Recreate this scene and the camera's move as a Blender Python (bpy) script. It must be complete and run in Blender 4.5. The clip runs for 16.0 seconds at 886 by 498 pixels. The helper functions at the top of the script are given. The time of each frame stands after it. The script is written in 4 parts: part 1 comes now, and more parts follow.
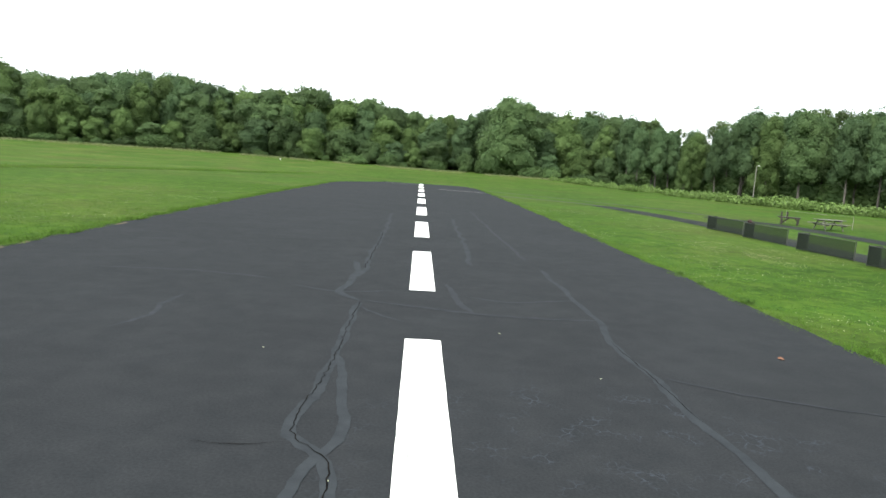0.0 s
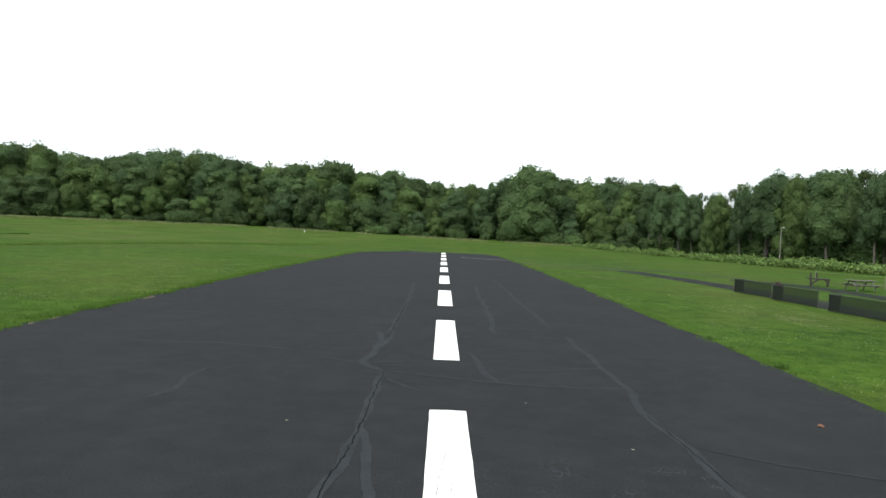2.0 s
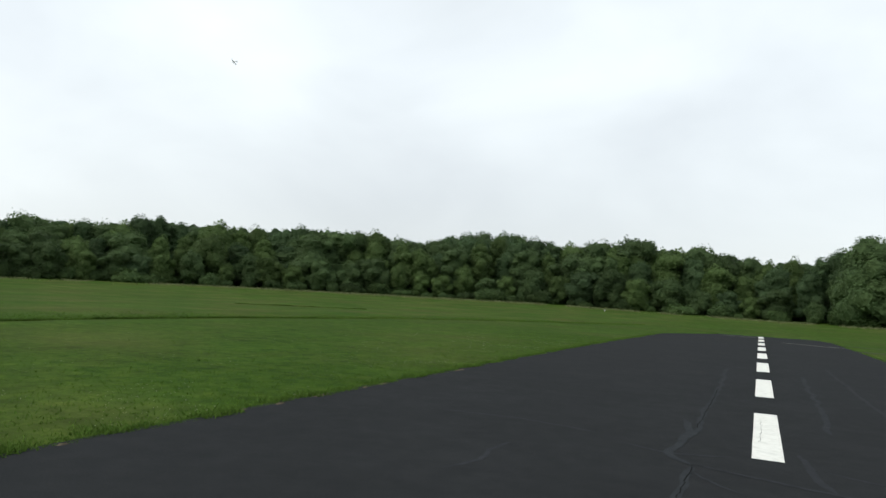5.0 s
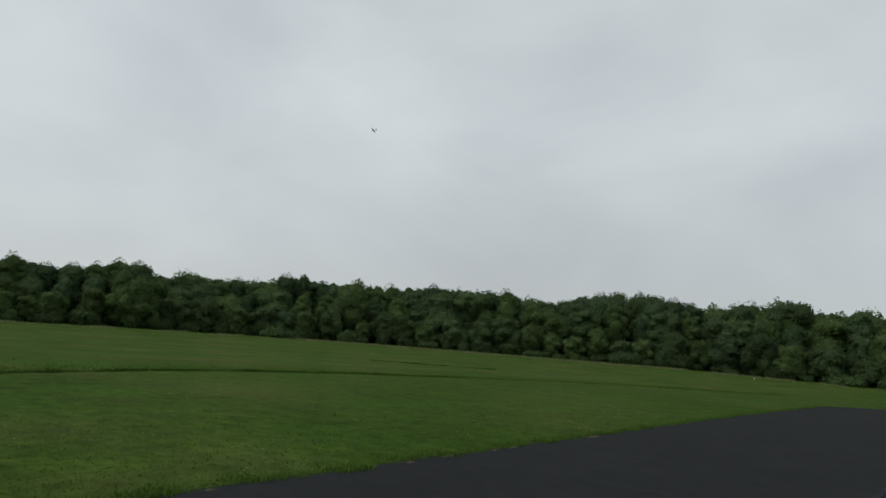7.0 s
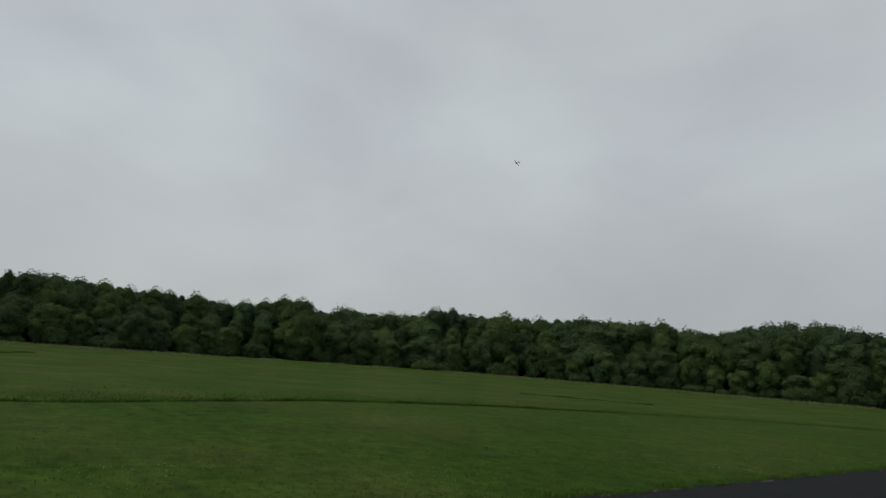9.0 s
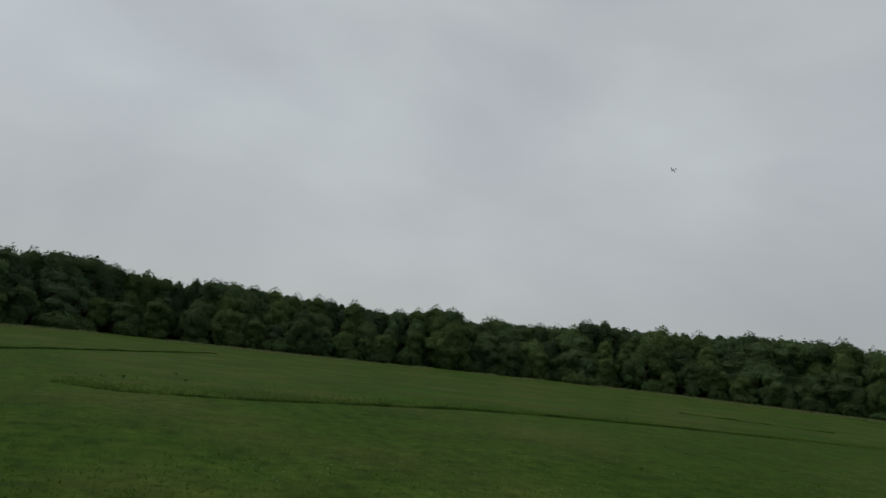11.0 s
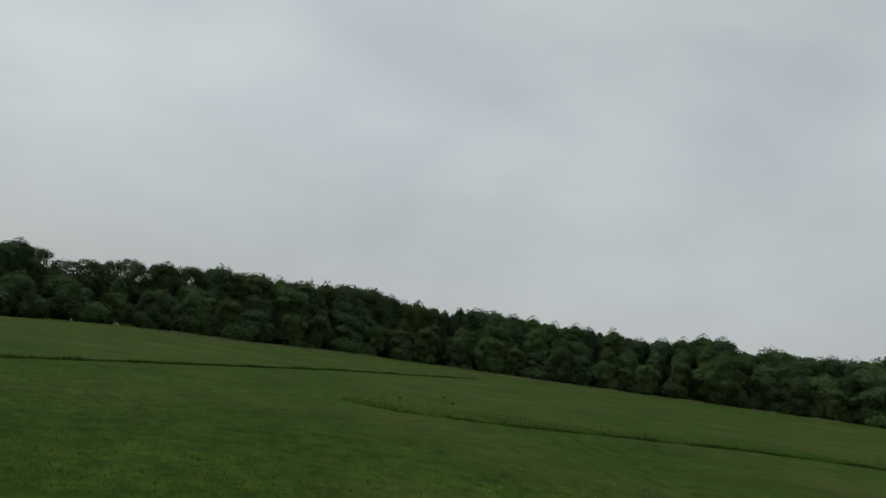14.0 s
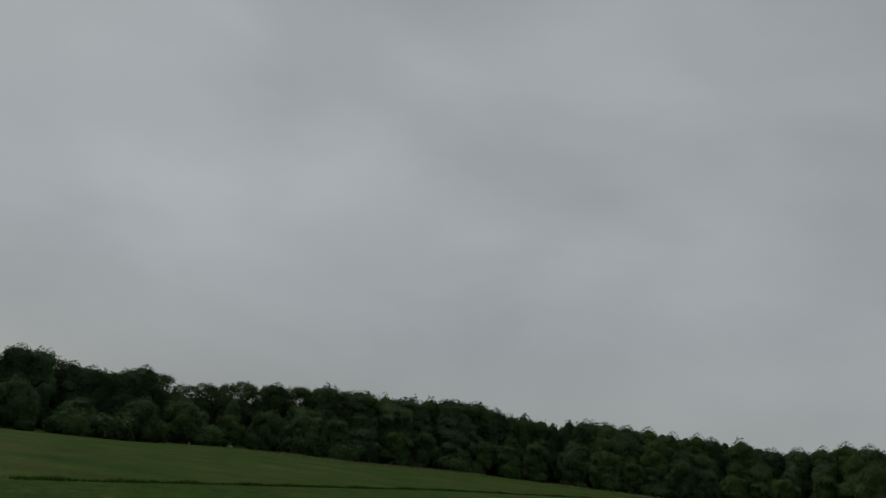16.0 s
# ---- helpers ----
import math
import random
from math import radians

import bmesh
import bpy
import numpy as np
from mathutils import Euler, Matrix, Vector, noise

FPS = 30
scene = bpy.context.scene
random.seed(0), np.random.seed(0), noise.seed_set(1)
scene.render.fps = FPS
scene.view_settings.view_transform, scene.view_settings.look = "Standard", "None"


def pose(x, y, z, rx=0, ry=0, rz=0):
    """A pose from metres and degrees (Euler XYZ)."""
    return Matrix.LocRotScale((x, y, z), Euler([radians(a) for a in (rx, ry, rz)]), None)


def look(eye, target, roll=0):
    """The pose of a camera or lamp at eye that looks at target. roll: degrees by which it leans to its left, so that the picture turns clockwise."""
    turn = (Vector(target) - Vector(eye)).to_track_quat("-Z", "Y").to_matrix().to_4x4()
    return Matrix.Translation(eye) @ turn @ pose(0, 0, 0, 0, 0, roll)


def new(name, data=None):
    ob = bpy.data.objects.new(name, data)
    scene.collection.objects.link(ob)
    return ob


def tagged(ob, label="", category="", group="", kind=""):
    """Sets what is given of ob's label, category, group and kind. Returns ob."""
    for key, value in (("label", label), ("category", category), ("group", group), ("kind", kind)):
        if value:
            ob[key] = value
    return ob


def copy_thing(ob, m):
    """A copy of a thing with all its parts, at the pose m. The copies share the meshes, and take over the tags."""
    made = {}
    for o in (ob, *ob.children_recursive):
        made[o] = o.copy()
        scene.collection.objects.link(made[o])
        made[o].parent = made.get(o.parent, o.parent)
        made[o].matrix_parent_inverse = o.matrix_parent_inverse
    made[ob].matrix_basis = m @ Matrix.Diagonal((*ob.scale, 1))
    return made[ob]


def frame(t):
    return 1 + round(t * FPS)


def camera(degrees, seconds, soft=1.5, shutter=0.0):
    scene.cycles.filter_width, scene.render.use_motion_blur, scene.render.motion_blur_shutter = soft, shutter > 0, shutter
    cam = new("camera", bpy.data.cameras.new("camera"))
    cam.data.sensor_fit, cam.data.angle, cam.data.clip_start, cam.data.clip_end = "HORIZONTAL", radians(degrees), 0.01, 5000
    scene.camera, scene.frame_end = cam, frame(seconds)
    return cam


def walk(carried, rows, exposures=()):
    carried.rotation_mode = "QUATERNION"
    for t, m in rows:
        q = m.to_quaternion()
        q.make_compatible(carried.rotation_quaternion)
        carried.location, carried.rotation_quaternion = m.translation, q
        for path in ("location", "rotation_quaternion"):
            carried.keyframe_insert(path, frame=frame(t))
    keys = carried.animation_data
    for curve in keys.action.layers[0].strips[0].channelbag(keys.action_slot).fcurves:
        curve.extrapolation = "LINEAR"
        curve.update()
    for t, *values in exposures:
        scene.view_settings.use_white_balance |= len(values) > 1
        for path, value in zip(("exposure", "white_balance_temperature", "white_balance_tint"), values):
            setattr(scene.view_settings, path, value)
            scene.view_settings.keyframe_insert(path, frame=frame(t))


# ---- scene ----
# the camera stands on the runway and turns after a model aircraft
WALK = [
    (0.0, 82.70, -3.84, -1.86),
    (0.5, 83.59, -3.25, -0.83),
    (1.0, 85.77, -2.66, -0.41),
    (1.5, 87.18, -2.50, -0.38),
    (2.0, 88.47, -2.59, 0.01),
    (2.5, 89.50, -2.42, 4.13),
    (3.0, 89.97, -2.54, 9.48),
    (3.5, 89.77, -2.73, 14.84),
    (4.0, 89.94, -3.13, 18.96),
    (4.5, 91.14, -3.42, 22.32),
    (4.7, 92.45, -3.34, 23.54),
    (6.8, 97.90, -4.30, 35.42),
    (7.0, 98.32, -4.61, 36.51),
    (7.5, 98.90, -4.63, 39.45),
    (8.0, 99.33, -4.99, 42.56),
    (8.5, 99.60, -4.86, 45.94),
    (9.0, 100.02, -4.89, 49.19),
    (11.3, 99.23, -7.50, 63.96),
    (11.5, 98.90, -7.80, 65.41),
    (12.0, 98.42, -7.58, 69.21),
    (12.5, 98.17, -7.70, 73.03),
    (13.0, 97.92, -8.38, 76.55),
    (13.5, 97.94, -8.65, 80.17),
    (14.0, 99.07, -8.59, 83.77),
    (14.5, 104.48, -8.17, 86.72),
    (15.0, 105.79, -7.94, 89.10),
    (15.5, 106.67, -7.52, 91.36),
    (16.0, 107.34, -7.47, 92.84),
]
EXPOSURE = [(0, 2.35), (0.5, 2.38), (1.0, 2.3), (1.5, 2.02), (2.0, 1.7), (2.5, 1.4), (3.0, 1.18), (3.5, 1.06), (4.0, 1.03),
            (4.5, 1.0), (7.0, 0.24), (8.0, 0.05), (9.0, -0.02), (11.5, -0.1), (12.5, 0.0), (14.0, 0.0), (14.5, -0.24), (16.0, -0.6)]
cam = camera(67.25, 16.0, soft=1.5)
walk(cam, [(t, pose(-0.19, 0.0, 2.7, rx, ry, rz)) for t, rx, ry, rz in WALK], exposures=EXPOSURE)

# ---- overcast sky and a veiled sun ----
SUN_UP, SUN_ROUND = radians(38), radians(215)
world = bpy.data.worlds.new("overcast_sky")
scene.world = world
world.use_nodes = True
wn, wl = world.node_tree.nodes, world.node_tree.links
wn.clear()
w_out, w_bg = wn.new("ShaderNodeOutputWorld"), wn.new("ShaderNodeBackground")
w_sky = wn.new("ShaderNodeTexSky")
w_sky.sky_type, w_sky.sun_disc, w_sky.sun_elevation, w_sky.sun_rotation = "NISHITA", False, SUN_UP, SUN_ROUND
w_dim = wn.new("ShaderNodeVectorMath")
w_dim.operation = "SCALE"
w_dim.inputs["Scale"].default_value = 0.08
w_co = wn.new("ShaderNodeTexCoord")
w_map = wn.new("ShaderNodeMapping")
w_map.inputs["Scale"].default_value = (1.2, 1.2, 2.4)
w_map.inputs["Rotation"].default_value = (0.05, -0.08, 0.4)
w_noise = wn.new("ShaderNodeTexNoise")
w_noise.inputs["Scale"].default_value, w_noise.inputs["Detail"].default_value = 2.1, 5.0
w_noise.inputs["Roughness"].default_value, w_noise.inputs["Distortion"].default_value = 0.45, 0.3
w_cloud = wn.new("ShaderNodeValToRGB")
w_cloud.color_ramp.elements[0].position, w_cloud.color_ramp.elements[0].color = 0.30, (0.88, 0.88, 0.89, 1)
w_cloud.color_ramp.elements[1].position, w_cloud.color_ramp.elements[1].color = 0.70, (1.11, 1.11, 1.10, 1)
w_sep = wn.new("ShaderNodeSeparateXYZ")
w_grad = wn.new("ShaderNodeValToRGB")
w_grad.color_ramp.elements[0].position, w_grad.color_ramp.elements[0].color = 0.0, (0.42, 0.443, 0.449, 1)
w_grad.color_ramp.elements[1].position, w_grad.color_ramp.elements[1].color = 1.0, (0.44, 0.475, 0.492, 1)
mid = w_grad.color_ramp.elements.new(0.32)
mid.color = (0.528, 0.567, 0.586, 1)
w_mul = wn.new("ShaderNodeMix")
w_mul.data_type, w_mul.blend_type = "RGBA", "MULTIPLY"
w_mul.inputs[0].default_value = 1.0
w_mix = wn.new("ShaderNodeMix")
w_mix.data_type = "RGBA"
w_mix.inputs[0].default_value = 0.08
wl.new(w_co.outputs["Generated"], w_map.inputs["Vector"])
wl.new(w_map.outputs[0], w_noise.inputs["Vector"])
wl.new(w_noise.outputs["Fac"], w_cloud.inputs[0])
wl.new(w_co.outputs["Generated"], w_sep.inputs[0])
wl.new(w_sep.outputs["Z"], w_grad.inputs[0])
wl.new(w_grad.outputs[0], w_mul.inputs[6])
wl.new(w_cloud.outputs[0], w_mul.inputs[7])
# the cloud is brighter round the veiled sun and dims away from it
SUN_WAY = (math.cos(SUN_UP) * math.sin(SUN_ROUND), math.cos(SUN_UP) * math.cos(SUN_ROUND), math.sin(SUN_UP))
w_dot = wn.new("ShaderNodeVectorMath")
w_dot.operation = "DOT_PRODUCT"
w_dot.inputs[1].default_value = SUN_WAY
w_glow = wn.new("ShaderNodeMapRange")
w_glow.inputs["From Min"].default_value, w_glow.inputs["From Max"].default_value = -1.0, 1.0
w_glow.inputs["To Min"].default_value, w_glow.inputs["To Max"].default_value = 0.95, 1.05
w_veil = wn.new("ShaderNodeVectorMath")
w_veil.operation = "SCALE"
wl.new(w_co.outputs["Generated"], w_dot.inputs[0])
wl.new(w_dot.outputs["Value"], w_glow.inputs["Value"])
wl.new(w_mul.outputs[2], w_veil.inputs[0])
wl.new(w_glow.outputs[0], w_veil.inputs["Scale"])
wl.new(w_sky.outputs[0], w_dim.inputs[0])
wl.new(w_veil.outputs[0], w_mix.inputs[6])
wl.new(w_dim.outputs[0], w_mix.inputs[7])
wl.new(w_mix.outputs[2], w_bg.inputs["Color"])
wl.new(w_bg.outputs[0], w_out.inputs["Surface"])

sun_data = bpy.data.lights.new("sun", "SUN")
sun_data.energy, sun_data.angle, sun_data.color = 1.2, radians(35), (1.0, 0.97, 0.92)
sun = new("sun", sun_data)
sun.matrix_world = look((60 * math.sin(SUN_ROUND), 60 * math.cos(SUN_ROUND), 66), (0, 0, 0))


# ---- materials ----
def material(name, colors, scale=5.0, rough=0.9, detail=6.0, bump=0.0, bump_scale=60.0, spec=0.3, metal=0.0,
             second=None, second_scale=0.3, second_low=0.45, second_high=0.65, vary=0.0, island=0.0, clear=0.0, leafy=0.0,
             stretch=(1, 1, 1), mask=None, mask_colors=None, patches=()):
    """Colours mixed by noise at two scales; vary and island: brightness spread from thing to thing and piece to piece."""
    m = bpy.data.materials.new(name)
    m.use_nodes = True
    n, l = m.node_tree.nodes, m.node_tree.links
    bsdf, out = n["Principled BSDF"], n["Material Output"]
    co = n.new("ShaderNodeTexCoord")
    mp = n.new("ShaderNodeMapping")
    mp.inputs["Scale"].default_value = stretch
    l.new(co.outputs["Object"], mp.inputs["Vector"])

    def noise_ramp(sc, cols, low=0.3, high=0.7, det=detail):
        no = n.new("ShaderNodeTexNoise")
        no.inputs["Scale"].default_value, no.inputs["Detail"].default_value = sc, det
        no.inputs["Roughness"].default_value = 0.62
        l.new(mp.outputs[0], no.inputs["Vector"])
        ramp = n.new("ShaderNodeValToRGB")
        els = ramp.color_ramp.elements
        els[0].position, els[0].color = low, (*cols[0], 1)
        els[1].position, els[1].color = high, (*cols[-1], 1)
        for i, c in enumerate(cols[1:-1]):
            els.new(low + (high - low) * (i + 1) / (len(cols) - 1)).color = (*c, 1)
        l.new(no.outputs["Fac"], ramp.inputs[0])
        return ramp.outputs[0]

    def mixed(fac, a, b, blend="MIX"):
        mx = n.new("ShaderNodeMix")
        mx.data_type, mx.blend_type = "RGBA", blend
        if isinstance(fac, float):
            mx.inputs[0].default_value = fac
        else:
            l.new(fac, mx.inputs[0])
        l.new(a, mx.inputs[6])
        l.new(b, mx.inputs[7])
        return mx.outputs[2]

    col = noise_ramp(scale, colors)
    if mask:
        at = n.new("ShaderNodeAttribute")
        at.attribute_name = mask
        col = mixed(at.outputs["Fac"], col, noise_ramp(scale * 0.12, mask_colors, 0.36, 0.66))
    if second:
        f2 = noise_ramp(second_scale, [(0, 0, 0), (1, 1, 1)], second_low, second_high)
        rgb = n.new("ShaderNodeRGB")
        rgb.outputs[0].default_value = (*second, 1)
        col = mixed(f2, col, mixed(0.65, col, rgb.outputs[0]))
    for sc, low_v, high_v in patches:
        tone = noise_ramp(sc, [(low_v,) * 3, (high_v,) * 3], 0.34, 0.66, 3.0)
        col = mixed(1.0, col, tone, "MULTIPLY")
    for amount, node, sock in ((vary, "ShaderNodeObjectInfo", "Random"), (island, "ShaderNodeNewGeometry", "Random Per Island")):
        if amount:
            src = n.new(node)
            rg = n.new("ShaderNodeMapRange")
            rg.inputs["To Min"].default_value, rg.inputs["To Max"].default_value = 1 - amount, 1 + amount
            l.new(src.outputs[sock], rg.inputs["Value"])
            cmb = n.new("ShaderNodeCombineXYZ")
            l.new(rg.outputs[0], cmb.inputs[0])
            l.new(rg.outputs[0], cmb.inputs[1])
            l.new(rg.outputs[0], cmb.inputs[2])
            vm = n.new("ShaderNodeVectorMath")
            vm.operation = "MULTIPLY"
            l.new(col, vm.inputs[0])
            l.new(cmb.outputs[0], vm.inputs[1])
            col = vm.outputs[0]
    l.new(col, bsdf.inputs["Base Color"])
    bsdf.inputs["Roughness"].default_value = rough
    bsdf.inputs["Metallic"].default_value = metal
    bsdf.inputs["Specular IOR Level"].default_value = spec
    if bump:
        no = n.new("ShaderNodeTexNoise")
        no.inputs["Scale"].default_value, no.inputs["Detail"].default_value = bump_scale, 4.0
        l.new(mp.outputs[0], no.inputs["Vector"])
        bp = n.new("ShaderNodeBump")
        bp.inputs["Strength"].default_value, bp.inputs["Distance"].default_value = bump, 0.02
        l.new(no.outputs["Fac"], bp.inputs["Height"])
        l.new(bp.outputs[0], bsdf.inputs["Normal"])
    if leafy:
        tr = n.new("ShaderNodeBsdfTranslucent")
        l.new(col, tr.inputs["Color"])
        ms = n.new("ShaderNodeMixShader")
        ms.inputs[0].default_value = leafy
        l.new(bsdf.outputs[0], ms.inputs[1])
        l.new(tr.outputs[0], ms.inputs[2])
        l.new(ms.outputs[0], out.inputs["Surface"])
    if clear:
        tp = n.new("ShaderNodeBsdfTransparent")
        ms = n.new("ShaderNodeMixShader")
        ms.inputs[0].default_value = clear
        l.new(bsdf.outputs[0], ms.inputs[1])
        l.new(tp.outputs[0], ms.inputs[2])
        l.new(ms.outputs[0], out.inputs["Surface"])
    return m


M_LAWN = material("lawn", [(0.0174, 0.0431, 0.0052), (0.0295, 0.0621, 0.0072), (0.0473, 0.0782, 0.0107)], scale=1.1, detail=10, spec=0.02,
                  bump=0.45, bump_scale=14, second=(0.0571, 0.0612, 0.0183), second_scale=0.09, second_low=0.46, second_high=0.70,
                  patches=((0.33, 0.88, 1.12), (0.08, 0.88, 1.12), (2.2, 0.87, 1.13), (9.0, 0.85, 1.15)), mask="meadow", mask_colors=[(0.0250, 0.0600, 0.0070), (0.0370, 0.0690, 0.0100), (0.0590, 0.0720, 0.0180)])
M_BLADE = material("grass_blades", [(0.0481, 0.0986, 0.0146), (0.0760, 0.1312, 0.0226)], scale=0.6, spec=0.1, island=0.3, leafy=0.2)
M_TALL = material("tall_grass", [(0.0248, 0.0528, 0.0074), (0.0448, 0.0760, 0.0120)], scale=0.5, spec=0.1, island=0.3, leafy=0.25)
M_CLOVER = material("clover_petals", [(0.24, 0.26, 0.15), (0.38, 0.39, 0.27)], scale=3)
M_ASPHALT = material("sealed_asphalt", patches=((0.7, 0.97, 1.03), (0.22, 0.95, 1.05), (34.0, 0.86, 1.14)), colors=[(0.0174, 0.0191, 0.0203), (0.0196, 0.0212, 0.0224), (0.0222, 0.0239, 0.0249)], scale=2.2, detail=12, rough=0.9,
                     spec=0.02, bump=0.12, bump_scale=160, second=(0.0232, 0.0249, 0.0262), second_scale=0.35, second_low=0.50, second_high=0.72)


def add_craze(m, cx, cy, reach, tone):
    """A chalky crazed stain of fine broken lines in the sealer round one place."""
    n, l = m.node_tree.nodes, m.node_tree.links
    bsdf = n["Principled BSDF"]
    base = bsdf.inputs["Base Color"].links[0].from_socket
    co, warp, add = n.new("ShaderNodeTexCoord"), n.new("ShaderNodeTexNoise"), n.new("ShaderNodeVectorMath")
    warp.inputs["Scale"].default_value, warp.inputs["Detail"].default_value = 5.0, 5.0
    add.operation = "MULTIPLY_ADD"
    add.inputs[1].default_value = (0.28, 0.28, 0.0)
    l.new(co.outputs["Object"], warp.inputs["Vector"])
    l.new(warp.outputs["Color"], add.inputs[0])
    l.new(co.outputs["Object"], add.inputs[2])
    cells = n.new("ShaderNodeTexVoronoi")
    cells.feature = "DISTANCE_TO_EDGE"
    cells.inputs["Scale"].default_value = 6.0
    l.new(add.outputs[0], cells.inputs["Vector"])
    far = n.new("ShaderNodeVectorMath")
    far.operation = "DISTANCE"
    far.inputs[1].default_value = (cx, cy, 0.03)
    l.new(co.outputs["Object"], far.inputs[0])
    patch = n.new("ShaderNodeTexNoise")
    patch.inputs["Scale"].default_value, patch.inputs["Detail"].default_value = 1.9, 6.0
    l.new(co.outputs["Object"], patch.inputs["Vector"])
    masks = []
    for sock, a, b in ((cells.outputs["Distance"], 0.06, 0.0), (far.outputs["Value"], reach, reach * 0.45), (patch.outputs["Fac"], 0.49, 0.70)):
        rg = n.new("ShaderNodeMapRange")
        rg.interpolation_type = "SMOOTHSTEP"
        rg.inputs["From Min"].default_value, rg.inputs["From Max"].default_value = a, b
        l.new(sock, rg.inputs["Value"])
        masks.append(rg.outputs[0])
    fac = masks[0]
    for other in masks[1:]:
        mul = n.new("ShaderNodeMath")
        mul.operation = "MULTIPLY"
        l.new(fac, mul.inputs[0])
        l.new(other, mul.inputs[1])
        fac = mul.outputs[0]
    mx = n.new("ShaderNodeMix")
    mx.data_type = "RGBA"
    mx.inputs[7].default_value = (*tone, 1)
    l.new(fac, mx.inputs[0])
    l.new(base, mx.inputs[6])
    l.new(mx.outputs[2], bsdf.inputs["Base Color"])


add_craze(M_ASPHALT, 1.9, 5.6, 3.6, (0.034, 0.039, 0.046))
M_PATH = material("worn_asphalt_path", [(0.0107, 0.0123, 0.0134), (0.0166, 0.0187, 0.0198)], scale=1.4, detail=9, rough=0.9, spec=0.03, bump=0.3,
                  bump_scale=80, second=(0.0325, 0.0371, 0.0269), second_scale=0.5)
M_PAINT = material("white_road_paint", [(0.56, 0.56, 0.51), (0.65, 0.65, 0.60), (0.71, 0.71, 0.66)], scale=5, detail=10, rough=0.7, spec=0.3,
                   bump=0.2, bump_scale=90, second=(0.50, 0.51, 0.49), second_scale=1.2, second_low=0.55, second_high=0.8)
M_FADED = material("faded_paint", [(0.060, 0.061, 0.062), (0.16, 0.16, 0.155)], scale=3, detail=10, rough=0.85)
M_SEAL = material("crack_sealer", [(0.0213, 0.0240, 0.0265), (0.0300, 0.0339, 0.0367)], scale=3, rough=0.9, spec=0.02, bump=0.2, bump_scale=70)
M_SCUFF = material("thin_sealer_smear", [(0.0206, 0.0226, 0.0251), (0.0301, 0.0329, 0.0362)], scale=4, rough=0.9, spec=0.02)
M_CRACK = material("open_crack", [(0.005, 0.005, 0.005), (0.013, 0.012, 0.011)], scale=8, rough=1, spec=0.0)
M_BARK = material("bark", [(0.0330, 0.0312, 0.0258), (0.0750, 0.0690, 0.0570)], scale=3, stretch=(4, 4, 0.6), rough=0.95, bump=0.6, bump_scale=12, vary=0.35)
LEAF_TONES = {"oak": [(0.055, 0.094, 0.036), (0.077, 0.120, 0.044)], "tulip": [(0.068, 0.113, 0.035), (0.094, 0.144, 0.046)],
              "locust": [(0.050, 0.081, 0.027), (0.071, 0.106, 0.035)], "ash": [(0.053, 0.094, 0.041), (0.075, 0.120, 0.050)]}
M_LEAF = {k: material(k + "_leaves", v, scale=0.25, detail=5, rough=0.75, spec=0.15, vary=0.24, island=0.12, leafy=0.42) for k, v in LEAF_TONES.items()}
M_BUSH = material("bush_leaves", [(0.0408, 0.0748, 0.0247), (0.0663, 0.1054, 0.0342)], scale=0.4, rough=0.75, spec=0.15, vary=0.40, island=0.14, leafy=0.34)
M_WEED = material("weed_leaves", [(0.0774, 0.1320, 0.0294), (0.1137, 0.1729, 0.0462)], scale=0.3, rough=0.7, spec=0.2, island=0.30, leafy=0.3)
M_MESH = material("dark_green_net", [(0.012, 0.018, 0.012), (0.022, 0.030, 0.020)], scale=5, rough=0.9, spec=0.1, clear=0.48)
M_NET = material("doubled_black_net", [(0.007, 0.009, 0.008), (0.014, 0.016, 0.014)], scale=5, rough=0.9, spec=0.1, clear=0.04)
M_POST = material("dark_post", [(0.018, 0.019, 0.018), (0.035, 0.035, 0.032)], scale=6, rough=0.6)
M_STAKE = material("pale_post", [(0.13, 0.13, 0.11), (0.20, 0.19, 0.16)], scale=6, rough=0.8)
M_DARKWOOD = material("dark_stained_wood", [(0.014, 0.012, 0.011), (0.030, 0.025, 0.022)], scale=4, stretch=(1, 8, 8), rough=0.8)
M_GREYWOOD = material("weathered_wood", [(0.0455, 0.0504, 0.0385), (0.13, 0.13, 0.105)], scale=4, stretch=(1, 8, 8), rough=0.9, bump=0.3)
M_CLOTH = material("reddish_cloth", [(0.022, 0.013, 0.012), (0.050, 0.026, 0.022)], scale=9, rough=0.95)
M_WHITE = material("white_film", [(0.42, 0.43, 0.44), (0.54, 0.54, 0.54)], scale=4, rough=0.35, spec=0.5)
M_CANOPY = material("smoked_canopy", [(0.02, 0.022, 0.026), (0.035, 0.038, 0.042)], scale=4, rough=0.1, spec=0.6)
M_RUBBER = material("black_rubber", [(0.015, 0.015, 0.015), (0.025, 0.025, 0.025)], scale=9, rough=0.8)
M_LAMP = material("grey_lamp_metal", [(0.38, 0.39, 0.40), (0.5, 0.5, 0.5)], scale=5, rough=0.5)
M_DEADLEAF = material("dead_leaf", [(0.09, 0.040, 0.022), (0.14, 0.065, 0.035)], scale=20, rough=0.9)


# ---- mesh helpers ----
def part(name, bm, mat, parent=None, label=""):
    """Links a bmesh as one mesh object, under parent if there is one."""
    me = bpy.data.meshes.new(name)
    bm.to_mesh(me)
    bm.free()
    me.materials.append(mat)
    ob = new(name, me)
    ob.parent = parent
    return tagged(ob, label)


